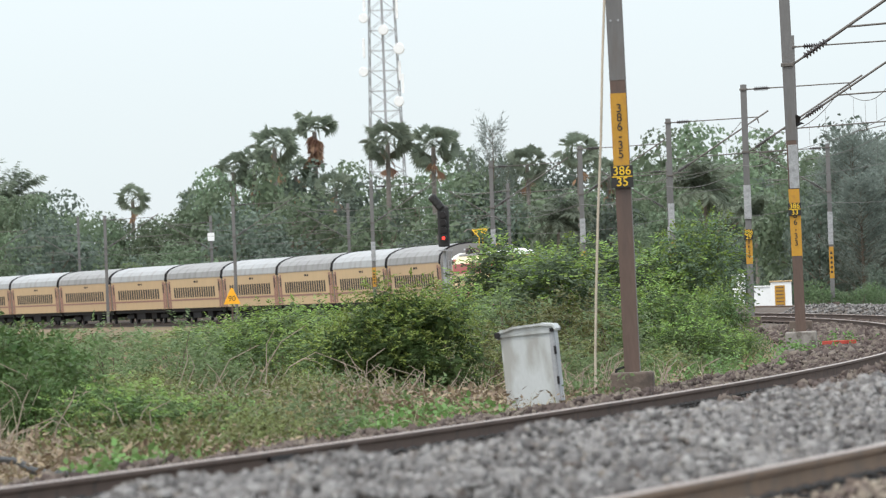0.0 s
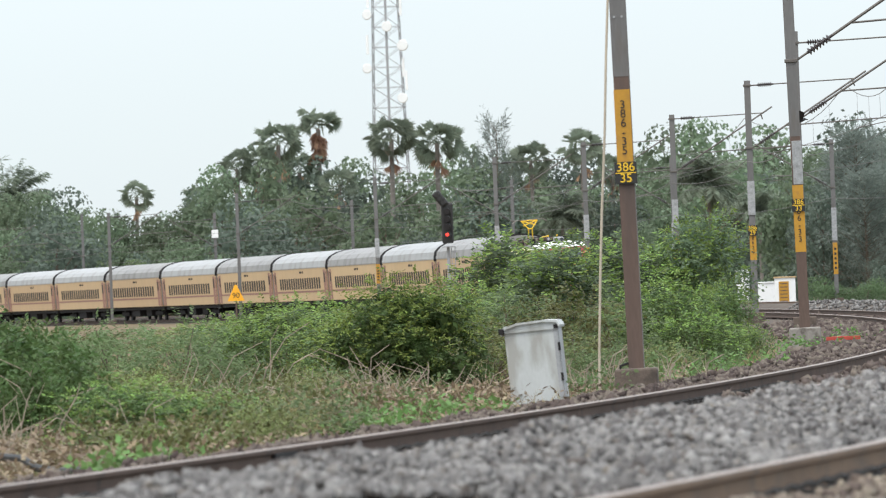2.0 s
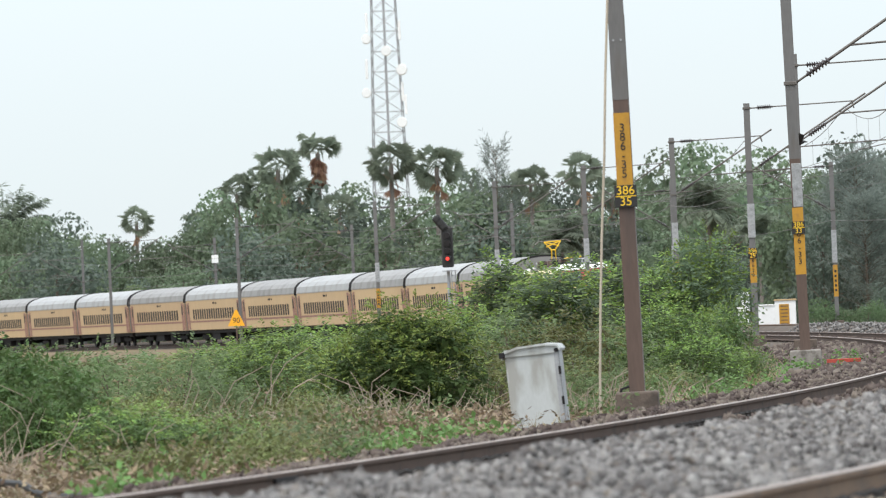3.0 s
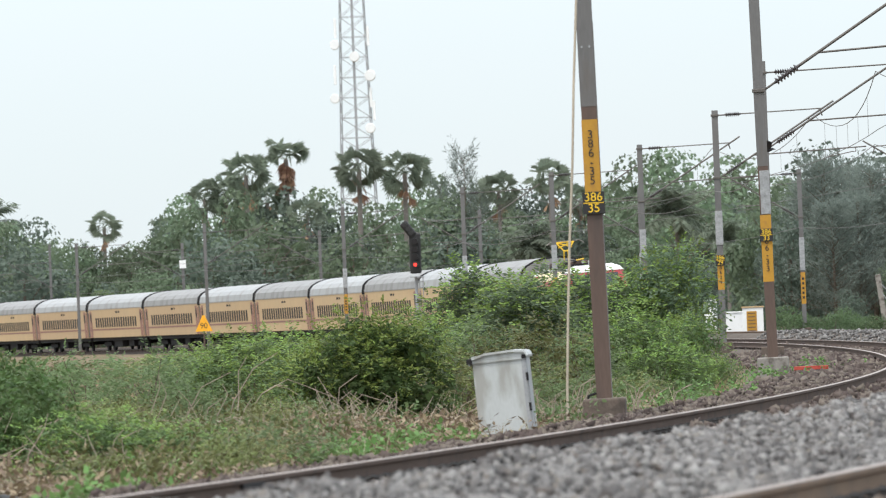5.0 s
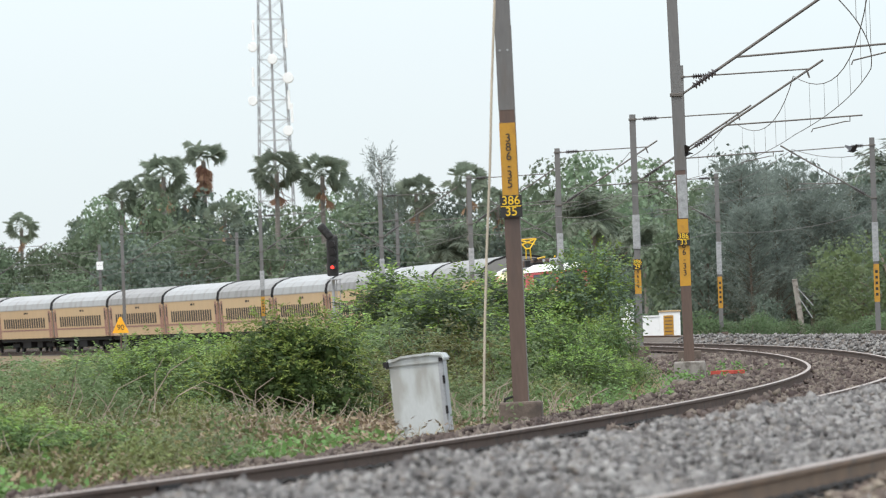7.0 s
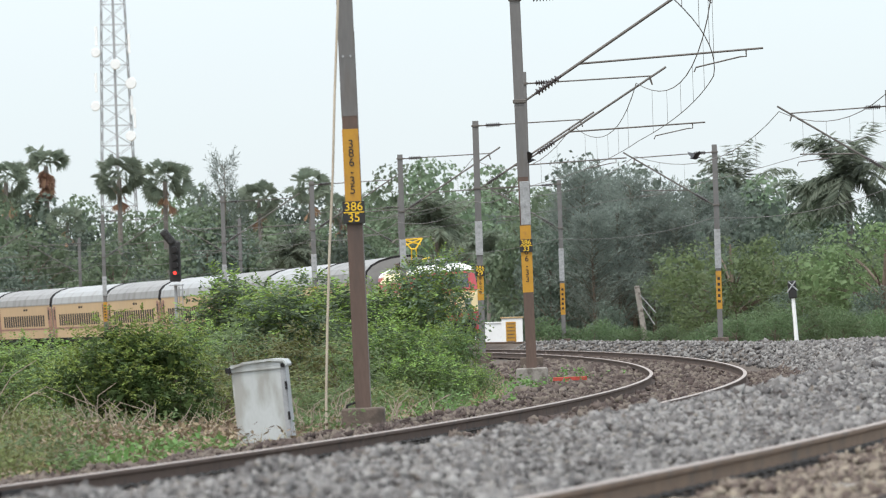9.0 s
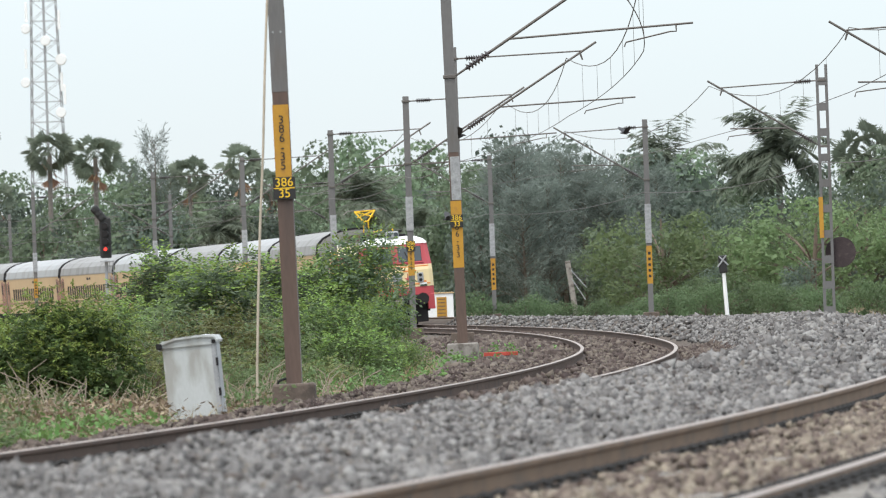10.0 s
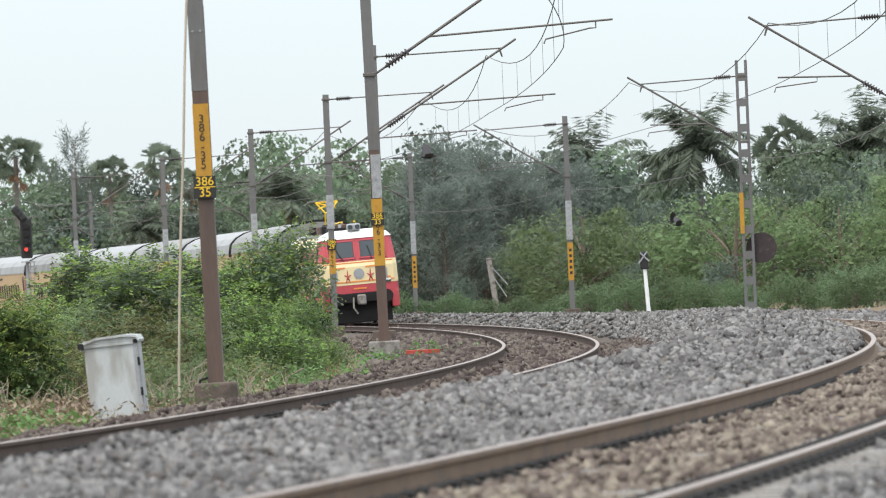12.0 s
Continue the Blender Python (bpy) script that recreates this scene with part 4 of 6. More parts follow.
# a loose beige cable that hangs beside the first mast
rp = thing("hanging_cable", "thick beige cable hanging slack beside the mast", "cable", m=Matrix.Translation(at(-1.955, 101, -0.35)))
part("cable", made((polyline, [(0.5, 0, 8.6), (0.42, 0, 7.0), (0.30, 0, 5.2), (0.245, 0, 4.4), (0.19, 0, 3.4), (0.115, 0, 2.4), (0.06, 0, 1.5), (0.015, 0, 0.6), (0.0, 0, 0.0)], 0.017)), M["rope"], rp)

# an unidentified red thing beside the second mast, filled in with made-up blocks
rb = thing("brick_pile", "low heap of red blocks in place of an unidentified red thing on the ballast shoulder", "bricks", m=Matrix.Translation(beside(158, -2.5, -0.22)))
for i in range(9):
    part("brick", made((box, (0, 0, 0), (0.23, 0.11, 0.075), 0.008)), M["red_cloth"], rb).matrix_basis = pose((i % 4) * 0.14 - 0.21 + random.uniform(-.04, .04), random.uniform(-.2, .2), 0.04 + (i // 5) * 0.085, 0, 0, random.uniform(-30, 30))


def colour_light_signal():
    ob = thing("railway_signal", "black railway signal showing a red light on a grey post", "signal", m=Matrix.Translation(at(-3.01, 400, -0.1)))
    part("post", made((tube, (0, 0, 0), (0, 0, 3.6), 0.085, 0.085, 12)), M["galv"], ob, "grey galvanised tubular post")
    part("ladder", made((tube, (0.16, 0, 0), (0.16, 0, 3.6), 0.02), (tube, (0.34, 0, 0), (0.34, 0, 3.6), 0.02), *[(tube, (0.16, 0, 0.3 * i), (0.34, 0, 0.3 * i), 0.014) for i in range(1, 12)]), M["galv"], ob, "narrow grey ladder")
    head = part("signal_head", made((box, (0, 0, 4.75), (0.58, 0.22, 2.05), 0.08)), M["black"], ob, "tall black signal head")
    for i, z in enumerate((4.17, 4.56, 4.95, 5.34)):
        part("hood", made((tube, (0, -0.10, z + 0.02), (0, -0.42, z - 0.0), 0.165, 0.165, 14)), M["black"], head)
        part("lens", made((tube, (0, -0.42, z), (0, -0.435, z), 0.15 if i else 0.085, 0.15 if i else 0.085, 14)), M["lamp_red"] if i == 0 else M["dark"], head, "lit red lens" if i == 0 else "")
    arm = part("route_indicator", made((box, (0, -0.05, 0.42), (0.42, 0.2, 0.9), 0.08), (tube, (0, -0.2, 0.7), (0, -0.35, 0.7), 0.12, 0.12, 12), (tube, (0, -0.2, 0.45), (0, -0.35, 0.45), 0.12, 0.12, 12), (tube, (0, -0.2, 0.2), (0, -0.35, 0.2), 0.12, 0.12, 12)), M["black"], ob, "tilted black route indicator")
    arm.matrix_basis = pose(-0.05, 0, 5.65, 0, -38, 0)
    part("platform", made((box, (0.05, -0.1, 3.55), (0.7, 0.6, 0.05))), M["galv"], ob)


colour_light_signal()


def speed_board():
    ob = thing("speed_board", "yellow triangular speed board reading 90 on a post", "speed sign", m=Matrix.Translation(at(-4.56, 478, -0.1)))
    part("post", made((tube, (0, 0.05, 0), (0, 0.05, 1.9), 0.05)), M["mast_rust"], ob)
    bm = bmesh.new()
    prism(bm, [(-0.52, 1.22), (0.52, 1.22), (0.06, 2.2), (-0.06, 2.2)], -0.01, 0.02)
    bd = part("board", bm, M["sign_orange"], ob, "orange-yellow triangular board")
    t = part("number_text", text_mesh("number_text", "90", 0.46, M["black"]), None, bd)
    t.matrix_basis = Matrix.Translation((0, -0.016, 1.55)) @ FACE


speed_board()


def hut(turn, d, w, h, z, panel, label):
    ob = thing("equipment_hut", label, "equipment box", m=Matrix.Translation(at(turn, d, z)))
    part("body", made((box, (0, 0, h / 2), (w, w * 0.8, h), 0.02)), M["white"], ob, "white painted steel body")
    part("lid", made((box, (0, 0, h + 0.03), (w * 1.1, w * 0.9, 0.07), 0.015)), M["coach_cream"] if panel else M["white"], ob)
    if panel:
        pl = part("notice_panel", made((box, (-0.06, -w * 0.4 - 0.012, h * 0.47), (w * 0.48, 0.02, h * 0.8))), M["yellow"], ob, "yellow notice with unreadable lines")
        for i in range(6):
            part("text_bar", made((box, (-0.06, -w * 0.4 - 0.026, h * 0.14 + i * h * 0.13), (w * 0.36, 0.006, h * 0.035))), M["mast_rust"], pl)


hut(-0.585, 398, 1.05, 1.35, -0.12, True, "white lineside equipment hut with a yellow notice")
hut(-0.715, 402, 0.95, 1.12, -0.12, False, "plain white lineside equipment hut")
hut(-0.89, 395, 0.65, 1.75, -0.12, False, "slim white lineside cabinet behind the bushes")

# the rear of a second signal beyond the near track
ob = thing("junction_signal", "white-posted signal seen from behind with black crossed lamp head", "signal", m=Matrix.Translation(at(1.47, 322, -0.1)) @ Matrix.Rotation(radians(-3), 4, "Y"))
part("post", made((tube, (0, 0, 0), (0, 0, 1.75), 0.085, 0.075, 12)), M["white"], ob, "white painted post")
part("lamp_head", made((box, (0, 0, 2.1), (0.34, 0.25, 0.72), 0.05)), M["black"], ob, "black lamp head")
part("lamp_arm", made((tube, (-0.22, -0.14, 2.0), (0.16, -0.14, 2.45), 0.03), (tube, (0.2, -0.14, 2.05), (-0.14, -0.14, 2.42), 0.03)), M["galv"], ob)
# a dark round counterweight board on the lattice mast
y, off, h = EVEN[1]
ob = thing("round_board", "large dark round board clamped beside the lattice mast", "sign", m=Matrix.Translation(beside(y, off, 2.02) + Vector((0.40, 0.12, 0.0))))
part("disc", made((tube, (0, -0.06, 0), (0, 0.06, 0), 0.47, 0.47, 24)), M["board_dark"], ob)
part("strut", made((box, (-0.42, 0, 0.25), (0.75, 0.05, 0.06)), (box, (-0.42, 0, -0.2), (0.75, 0.05, 0.06))), M["mast_rust"], ob)

# black pipe end lying at the foot of the field
pp = thing("black_pipe", "black flexible pipe lying across the ballast shoulder", "pipe", m=Matrix.Translation((0, 0, 0)))
part("pipe", made((polyline, [tuple(at(-6.5, 72, -0.2)), tuple(at(-6.3, 72, -0.24)), tuple(at(-6.15, 71.5, -0.25)), tuple(at(-6.05, 71, -0.33)), tuple(at(-5.9, 70.5, -0.36)), tuple(at(-5.65, 69, -0.33)), tuple(at(-5.4, 67, -0.31))], 0.035, None, 8)), M["black"], pp)


# ---------------------------------------------------------------- overhead wires
def wires():
    """Contact wire, catenary and droppers over each track, one thing for each."""
    for name, off0, posts, rz, lab in (("overhead_wire", 0.0, [96] + [o[0] for o in ODD[:8]], 0.0, "thin contact wire and sagging catenary over the far track"),
                                       ("overhead_wire", SPACING, [118] + [e[0] for e in EVEN], LIFT, "thin contact wire and sagging catenary over the near track")):
        if off0 == 0.0:
            posts = [103, 156] + posts[1:]
        ob = thing(name, lab, "wires")
        mid, low, high = (0.4, 5.8, 7.36) if off0 == 0.0 else (0.1, 5.5, 7.05)
        for k, (a, b) in enumerate(zip(posts, posts[1:])):
            n = 12
            s0, s1 = (mid + 0.15, mid - 0.15) if k % 2 else (mid - 0.15, mid + 0.15)
            cat, con = [], []
            for i in range(n + 1):
                u = i / n
                y = a + (b - a) * u
                o = off0 + s0 + (s1 - s0) * u
                cat.append(beside(y, o, rz + high - 0.85 * 4 * u * (1 - u)))
                con.append(beside(y, o, rz + low))
            part("catenary", made((polyline, cat, 0.012, None, 5)), M["wire"], ob)
            part("contact_wire", made((polyline, con, 0.010, None, 5)), M["wire"], ob)
            for i in range(2, n, 2):
                part("dropper", made((tube, cat[i], con[i], 0.004, 0.005, 4)), M["wire"], ob)
    # feeder wires carried beside the masts
    for name, sel, dz, rz in (("feeder_wire", [(o[0], o[1]) for o in ODD], 5.0, 0), ("feeder_wire", [(e[0], e[1]) for e in EVEN], 4.6, LIFT)):
        ob = thing(name, "thin return wire strung along the masts", "wires")
        pts = []
        for (y0, o0), (y1, o1) in zip(sel, sel[1:]):
            for i in range(6):
                u = i / 6
                pts.append(beside(y0 + (y1 - y0) * u, o0 + (o1 - o0) * u - 0.15, rz + dz - 0.5 * 4 * u * (1 - u) * 0.6))
        part("wire", made((polyline, pts, 0.012, None, 5)), M["wire"], ob)


wires()


# ---------------------------------------------------------------- telecom tower far behind
def tower():
    ob = thing("telecom_tower", "tall galvanised lattice telecom tower with antennas", "tower", m=Matrix.Translation(at(-3.40, 900, -0.5)))
    H, w0, w1 = 46.0, 2.35, 1.15
    half = lambda z: w0 + (w1 - w0) * z / H
    for sx in (-1, 1):
        for sy in (-1, 1):
            part("leg", made((tube, (sx * w0, sy * w0, 0), (sx * w1, sy * w1, H), 0.085, 0.06, 6)), M["galv"], ob)
    z = 0.0
    while z < H - 2:
        h = half(z)
        z2 = z + 2.3
        g = half(z2)
        for a, b in (((-1, -1), (1, -1)), ((1, -1), (1, 1)), ((1, 1), (-1, 1)), ((-1, 1), (-1, -1))):
            part("brace", made((tube, (a[0] * h, a[1] * h, z), (b[0] * g, b[1] * g, z2), 0.027, 0.027, 4), (tube, (b[0] * h, b[1] * h, z), (a[0] * g, a[1] * g, z2), 0.027, 0.027, 4),
                               (tube, (a[0] * g, a[1] * g, z2), (b[0] * g, b[1] * g, z2), 0.03, 0.03, 4)), M["galv"], ob)
        z = z2
    for x, z, r in ((-2.2, 27.5, 0.55), (1.7, 24.0, 0.6), (1.9, 30.0, 0.65), (-2.0, 33.6, 0.55), (0.2, 32.2, 0.6)):
        part("dish", made((tube, (x, -1.9, z), (x, -2.4, z), r, r * 0.9, 16)), M["white"], ob, "white round dish antenna")
    for x, z in ((-2.1, 30.2), (1.9, 27.5), (2.2, 26.0), (-1.9, 35.5), (1.8, 34.5)):
        part("panel_antenna", made((box, (x, -1.7, z), (0.3, 0.2, 2.2), 0.03)), M["white"], ob, "white panel antenna")
    part("cable_tray", made((box, (0.1, -1.7, H / 2), (0.28, 0.1, H))), M["galv"], ob)


tower()
bld = thing("far_building", "pale flat-roofed building just showing behind palms", "building", m=Matrix.Translation(at(-3.93, 960, -0.5)))
part("wall", made((box, (0, 0, 7.2), (4.0, 6, 14.4), 0.05)), M["white"], bld)
part("parapet", made((box, (0, 0, 14.6), (4.2, 6.2, 0.5), 0.05)), M["white"], bld)

lp = thing("leaning_post", "old grey concrete post leaning under broken stays", "post", m=Matrix.Translation(at(0.38, 405, -0.4)) @ Matrix.Rotation(radians(-7), 4, "Y"))
part("shaft", made((box, (0, 0, 1.5), (0.28, 0.24, 3.2), 0.03)), M["concrete"], lp)
part("stay", made((tube, (0.1, -0.1, 2.6), (0.75, -0.1, 1.6), 0.025), (tube, (0.05, -0.1, 2.2), (0.6, -0.1, 1.0), 0.025)), M["galv"], lp)


# ---------------------------------------------------------------- plants
def leaf_sprays(rng, start, way_, length, k, leaf, width, droop=0.1, spread=0.8, loose=0.35):
    """k leaflets along each of many twigs, as small pointed blades."""
    n = len(start)
    j = (np.arange(k) + 1.0) / k
    side = np.cross(way_, np.array([0, 0, 1.0]) + rng.normal(0, 1.4 * loose, (n, 3)))
    side /= np.linalg.norm(side, axis=1)[:, None] + 1e-9
    ln = np.asarray(length).reshape(-1, 1, 1) if np.ndim(length) else length
    base = start[:, None, :] + way_[:, None, :] * (j[None, :, None] * ln)
    base[..., 2] -= droop * (j[None, :] ** 2) * (ln[..., 0] if np.ndim(length) else ln)
    sign = np.where(np.arange(k) % 2 == 0, 1.0, -1.0)[None, :, None]
    d = way_[:, None, :] * 0.5 + side[:, None, :] * sign * spread + rng.normal(0, loose, (n, k, 3))
    d[..., 2] -= droop
    d /= np.linalg.norm(d, axis=2)[..., None]
    up = np.array([0, 0, 1.0]) + rng.normal(0, 0.55, (n, k, 3))
    w = np.cross(d, up)
    w /= np.linalg.norm(w, axis=2)[..., None] + 1e-9
    s = rng.uniform(0.65, 1.25, (n, k, 1))
    tip = base + d * leaf * s
    mid = base + d * leaf * 0.45 * s
    v = np.stack([base, mid + w * width * s, tip, mid - w * width * s], 2).reshape(-1, 3)
    q = np.arange(n * k)[:, None] * 4
    t = np.concatenate([q + np.array([[0, 1, 2]]), q + np.array([[0, 2, 3]])])
    return v, t


def dirs(rng, n, up=0.0):
    d = rng.normal(size=(n, 3))
    d[:, 2] = d[:, 2] + up
    return d / np.linalg.norm(d, axis=1)[:, None]


def limb_mesh(rng, paths, r0, mat, n=6):
    bm = bmesh.new()
    for pts, a, b in paths:
        polyline(bm, pts, a, b, n)
    me = bpy.data.meshes.new("wood")
    bm.to_mesh(me)
    bm.free()
    me.materials.append(mat)
    return me


def crown_clumps(rng, n, width, z0, z1, shape):
    """Clump centres filling an uneven crown."""
    c = []
    while len(c) < n:
        p = rng.uniform(-1, 1, 3)
        u = (p[2] + 1) / 2
        if shape == "dome":
            r = math.sqrt(max(0.0, 1 - (u * 1.0) ** 2.4)) * (0.75 + 0.25 * u if u < 0.4 else 1)
        elif shape == "cone":
            r = (1 - u) * 0.9 + 0.12
        else:
            r = math.sqrt(max(0.0, 1 - p[2] ** 2)) * 0.95 + 0.05
        if math.hypot(p[0], p[1]) > r:
            continue
        if math.hypot(p[0], p[1]) < r * 0.45 and u < 0.6:
            continue
        c.append((p[0] * width / 2, p[1] * width / 2, z0 + (z1 - z0) * u))
    return np.array(c)


def heart_leaves(rng, centres, radii, n, size=0.45):
    """Larger leaves turned all ways inside each lobe, which close it to the light."""
    C, R = np.repeat(centres, n, 0), np.repeat(radii, n)
    p = C + dirs(rng, len(C)) * (R * 0.78 * rng.uniform(0, 1, len(C)) ** 0.5)[:, None]
    d, e = dirs(rng, len(C)), rng.normal(size=(len(C), 3))
    w = np.cross(d, e)
    w /= np.linalg.norm(w, axis=1)[:, None] + 1e-9
    L = (R * size * rng.uniform(0.6, 1.2, len(C)))[:, None]
    v = np.stack([p - d * L * 0.5, p + w * L * 0.22, p + d * L * 0.5, p - w * L * 0.22], 1).reshape(-1, 3)
    q = np.arange(len(p))[:, None] * 4
    return v, np.concatenate([q + np.array([[0, 1, 2]]), q + np.array([[0, 2, 3]])])


def shell_leaves(rng, centres, radii, n, leaf, lw, out=(0.84, 1.14), loose=0.38):
    """Small leaves lying over the outside of the lumps, fringed at the outline."""
    C, R = np.repeat(centres, n, 0), np.repeat(radii, n)
    d = dirs(rng, len(C), 0.25)
    p = C + d * (R * rng.uniform(*out, len(C)))[:, None]
    far = np.ones(len(p), bool)
    for c, r in zip(centres, radii):
        far &= np.linalg.norm(p - c, axis=1) > r * 0.8
    p, d = p[far], d[far]
    nrm = d + rng.normal(0, loose, d.shape)
    along = np.cross(nrm, rng.normal(size=d.shape))
    along += np.array([0, 0, -0.25])
    along /= np.linalg.norm(along, axis=1)[:, None] + 1e-9
    w = np.cross(nrm, along)
    w /= np.linalg.norm(w, axis=1)[:, None] + 1e-9
    s = rng.uniform(0.6, 1.35, (len(p), 1))
    v = np.stack([p, p + along * leaf * 0.45 * s + w * lw * s, p + along * leaf * s, p + along * leaf * 0.45 * s - w * lw * s], 1).reshape(-1, 3)
    q = np.arange(len(p))[:, None] * 4
    return v, np.concatenate([q + np.array([[0, 1, 2]]), q + np.array([[0, 2, 3]])])


def joined(*pairs):
    V, T, k = [], [], 0
    for v, t in pairs:
        V.append(v)
        T.append(t + k)
        k += len(v)
    return np.concatenate(V), np.concatenate(T)


def build_tree(seed, height, width, leaf_mat, label, shape="dome", clumps=44, leaf=0.36, lw=0.13, z0=0.06, name="tree", bark="bark", clump_r=0.11, lobes=18, per_lobe=205):
    rng = np.random.default_rng(seed)
    ob = thing(name, label, name if name != "broadleaf_tree" else "tree")
    cs = crown_clumps(rng, clumps, width, height * z0, height * 0.93, shape)
    top = Vector((rng.uniform(-0.3, 0.3), rng.uniform(-0.3, 0.3), height * 0.8))
    paths = [([Vector((0, 0, -0.4)), Vector((0.1, 0.05, height * 0.25)), Vector((top.x * 0.6, top.y * 0.6, height * 0.55)), top], height * 0.022, height * 0.006)]
    for c in cs[:: max(1, clumps // 14)]:
        a = Vector((0.05, 0.0, max(height * 0.12, c[2] * 0.55)))
        b = Vector(c)
        paths.append(([a, a.lerp(b, 0.5) + Vector((0, 0, height * 0.03)), b], height * 0.009, height * 0.002))
    part("trunk", limb_mesh(rng, paths, 0, M[bark]), None, ob, "rough brown trunk and limbs")
    top_lobes = cs[:lobes]
    radii = clump_r * height * rng.uniform(0.9, 2.1, len(top_lobes))
    v, t = joined(heart_leaves(rng, top_lobes, radii, 42), shell_leaves(rng, top_lobes, radii, per_lobe, leaf, lw))
    part("crown", quick_mesh("crown", v, t, leaf_mat), None, ob, "uneven leafy crown")
    return ob


def fan_palm(seed, height, dead=False, n=32):
    rng = np.random.default_rng(seed)
    ob = thing("fan_palm", "tall fan palm with a hanging skirt of dead brown leaves" if dead else "tall fan palm with a round grey-green crown", "palm tree")
    part("trunk", made((polyline, [(0, 0, -0.4), (0.15, 0, height * 0.4), (0.05, 0, height - 2.6)], 0.26, 0.2, 9)), M["bark_palm"], ob, "ringed grey trunk")
    for nm, cnt, mat in (("crown", n, M["leaf_palm"]), ("dead_leaves", 60 if dead else 5, M["leaf_dead"])):
        V, T = [], []
        live = nm == "crown"
        for i in range(cnt):
            a = i * 2.399 + rng.uniform(-0.3, 0.3)
            e = math.asin(max(-1, min(1, 0.97 - 1.75 * (i + 0.5) / cnt))) if live else rng.uniform(-1.4, -0.95)
            if dead and live:
                e = abs(e) * 0.9 + 0.05
            d = np.array([math.cos(a) * math.cos(e), math.sin(a) * math.cos(e), math.sin(e)])
            hub = np.array([0.05, 0, height - 2.0 - (rng.uniform(0.4, 2.6) if not live else rng.uniform(0, 0.7))])
            pl = rng.uniform(0.9, 1.75) if live else rng.uniform(0.3, 0.7)
            c = hub + d * pl + np.array([0, 0, -0.12 * pl])
            sd = np.cross(d, np.array([0, 0, 0.6]) + rng.normal(0, 1.0, 3))
            sd /= np.linalg.norm(sd) + 1e-9
            up = np.cross(sd, d)
            R = rng.uniform(0.95, 1.3) if live else rng.uniform(0.7, 1.2)
            b0 = len(V)
            V += [hub - up * 0.03, hub + up * 0.03, c + sd * 0.03, c - sd * 0.03]
            T += [(b0, b0 + 1, b0 + 2), (b0, b0 + 2, b0 + 3)]
            fan = 1.5 if live else 0.5
            m = 17 if live else 7
            for q in range(m):
                g = -fan + 2 * fan * q / (m - 1)
                u = d * math.cos(g) + sd * math.sin(g) + up * (0.22 * abs(g) - 0.1)
                w = -d * math.sin(g) + sd * math.cos(g)
                mid = c + u * R * 0.6
                tip = c + u * R * rng.uniform(0.85, 1.1) - np.array([0, 0, R * rng.uniform(0.06, 0.25)])
                b0 = len(V)
                V += [c, mid + w * R * 0.07, tip, mid - w * R * 0.07]
                T += [(b0, b0 + 1, b0 + 2), (b0, b0 + 2, b0 + 3)]
        part(nm, quick_mesh(nm, np.array(V), np.array(T), mat), None, ob, "brown dead leaf skirt" if not live else "stiff fan-shaped leaves")
    return ob


def coconut_palm(seed, height, n=30, wind=0.25):
    rng = np.random.default_rng(seed)
    ob = thing("coconut_palm", "coconut palm with long drooping feather leaves", "palm tree")
    part("trunk", made((polyline, [(0, 0, -0.4), (0.35, 0, height * 0.4), (0.2, 0, height - 2.2)], 0.2, 0.14, 9)), M["bark_palm"], ob, "slender grey trunk")
    S, W = [], []
    hub = np.array([0.2, 0, height - 2.2])
    for i in range(n):
        a = rng.uniform(0, 2 * math.pi)
        e = rng.uniform(-0.4, 1.5)
        d = np.array([math.cos(a) * math.cos(e) - wind * 0.5, math.sin(a) * math.cos(e), math.sin(e)])
        L = rng.uniform(2.3, 3.3)
        p, step = hub.copy(), L / 16
        for q in range(16):
            d = d + np.array([-wind * 0.06, 0, -0.065])
            d /= np.linalg.norm(d)
            p = p + d * step
            S.append(p.copy())
            W.append(d.copy())
    v, t = leaf_sprays(rng, np.array(S), np.array(W), 0.24, 7, 0.85, 0.05, 0.55, 0.8, 0.12)
    part("crown", quick_mesh("crown", v, t, M["leaf_palm"]), None, ob, "feather-shaped palm leaves")
    return ob


def casuarina(seed, height, dense=1.0):
    rng = np.random.default_rng(seed)
    ob = thing("casuarina_tree", "tall wispy casuarina with fine grey-green needles", "tree")
    paths = [([Vector((0, 0, -0.4)), Vector((0.1, 0, height * 0.5)), Vector((0, 0.1, height * 0.98))], height * 0.016, 0.015)]
    S, W = [], []
    nb = int(64 * dense)
    for i in range(nb):
        u = 0.12 + 0.86 * (i / nb)
        a = i * 2.399 + rng.uniform(-0.4, 0.4)
        L = height * (0.24 * (1 - u) ** 0.8 + 0.035) * rng.uniform(0.6, 1.25)
        p0 = Vector((0.08, 0, height * u))
        p1 = p0 + Vector((math.cos(a) * L, math.sin(a) * L, L * rng.uniform(0.5, 1.0)))
        paths.append(([p0, p1], 0.035, 0.01))
        for q in range(15):
            f = rng.uniform(0.15, 1.05)
            S.append(np.array(p0.lerp(p1, f)) + rng.normal(0, 0.13, 3))
            W.append((np.array((p1 - p0).normalized()) + dirs(rng, 1, 0.4)[0] * 0.7))
    part("trunk", limb_mesh(rng, paths, 0, M["bark"], 5), None, ob, "straight dark trunk")
    v, t = leaf_sprays(rng, np.array(S), np.array(W), 0.7, 8, 0.45, 0.027, 0.12, 0.45, 0.25)
    part("crown", quick_mesh("crown", v, t, M["leaf_casuarina"]), None, ob, "fine needle foliage")
    return ob


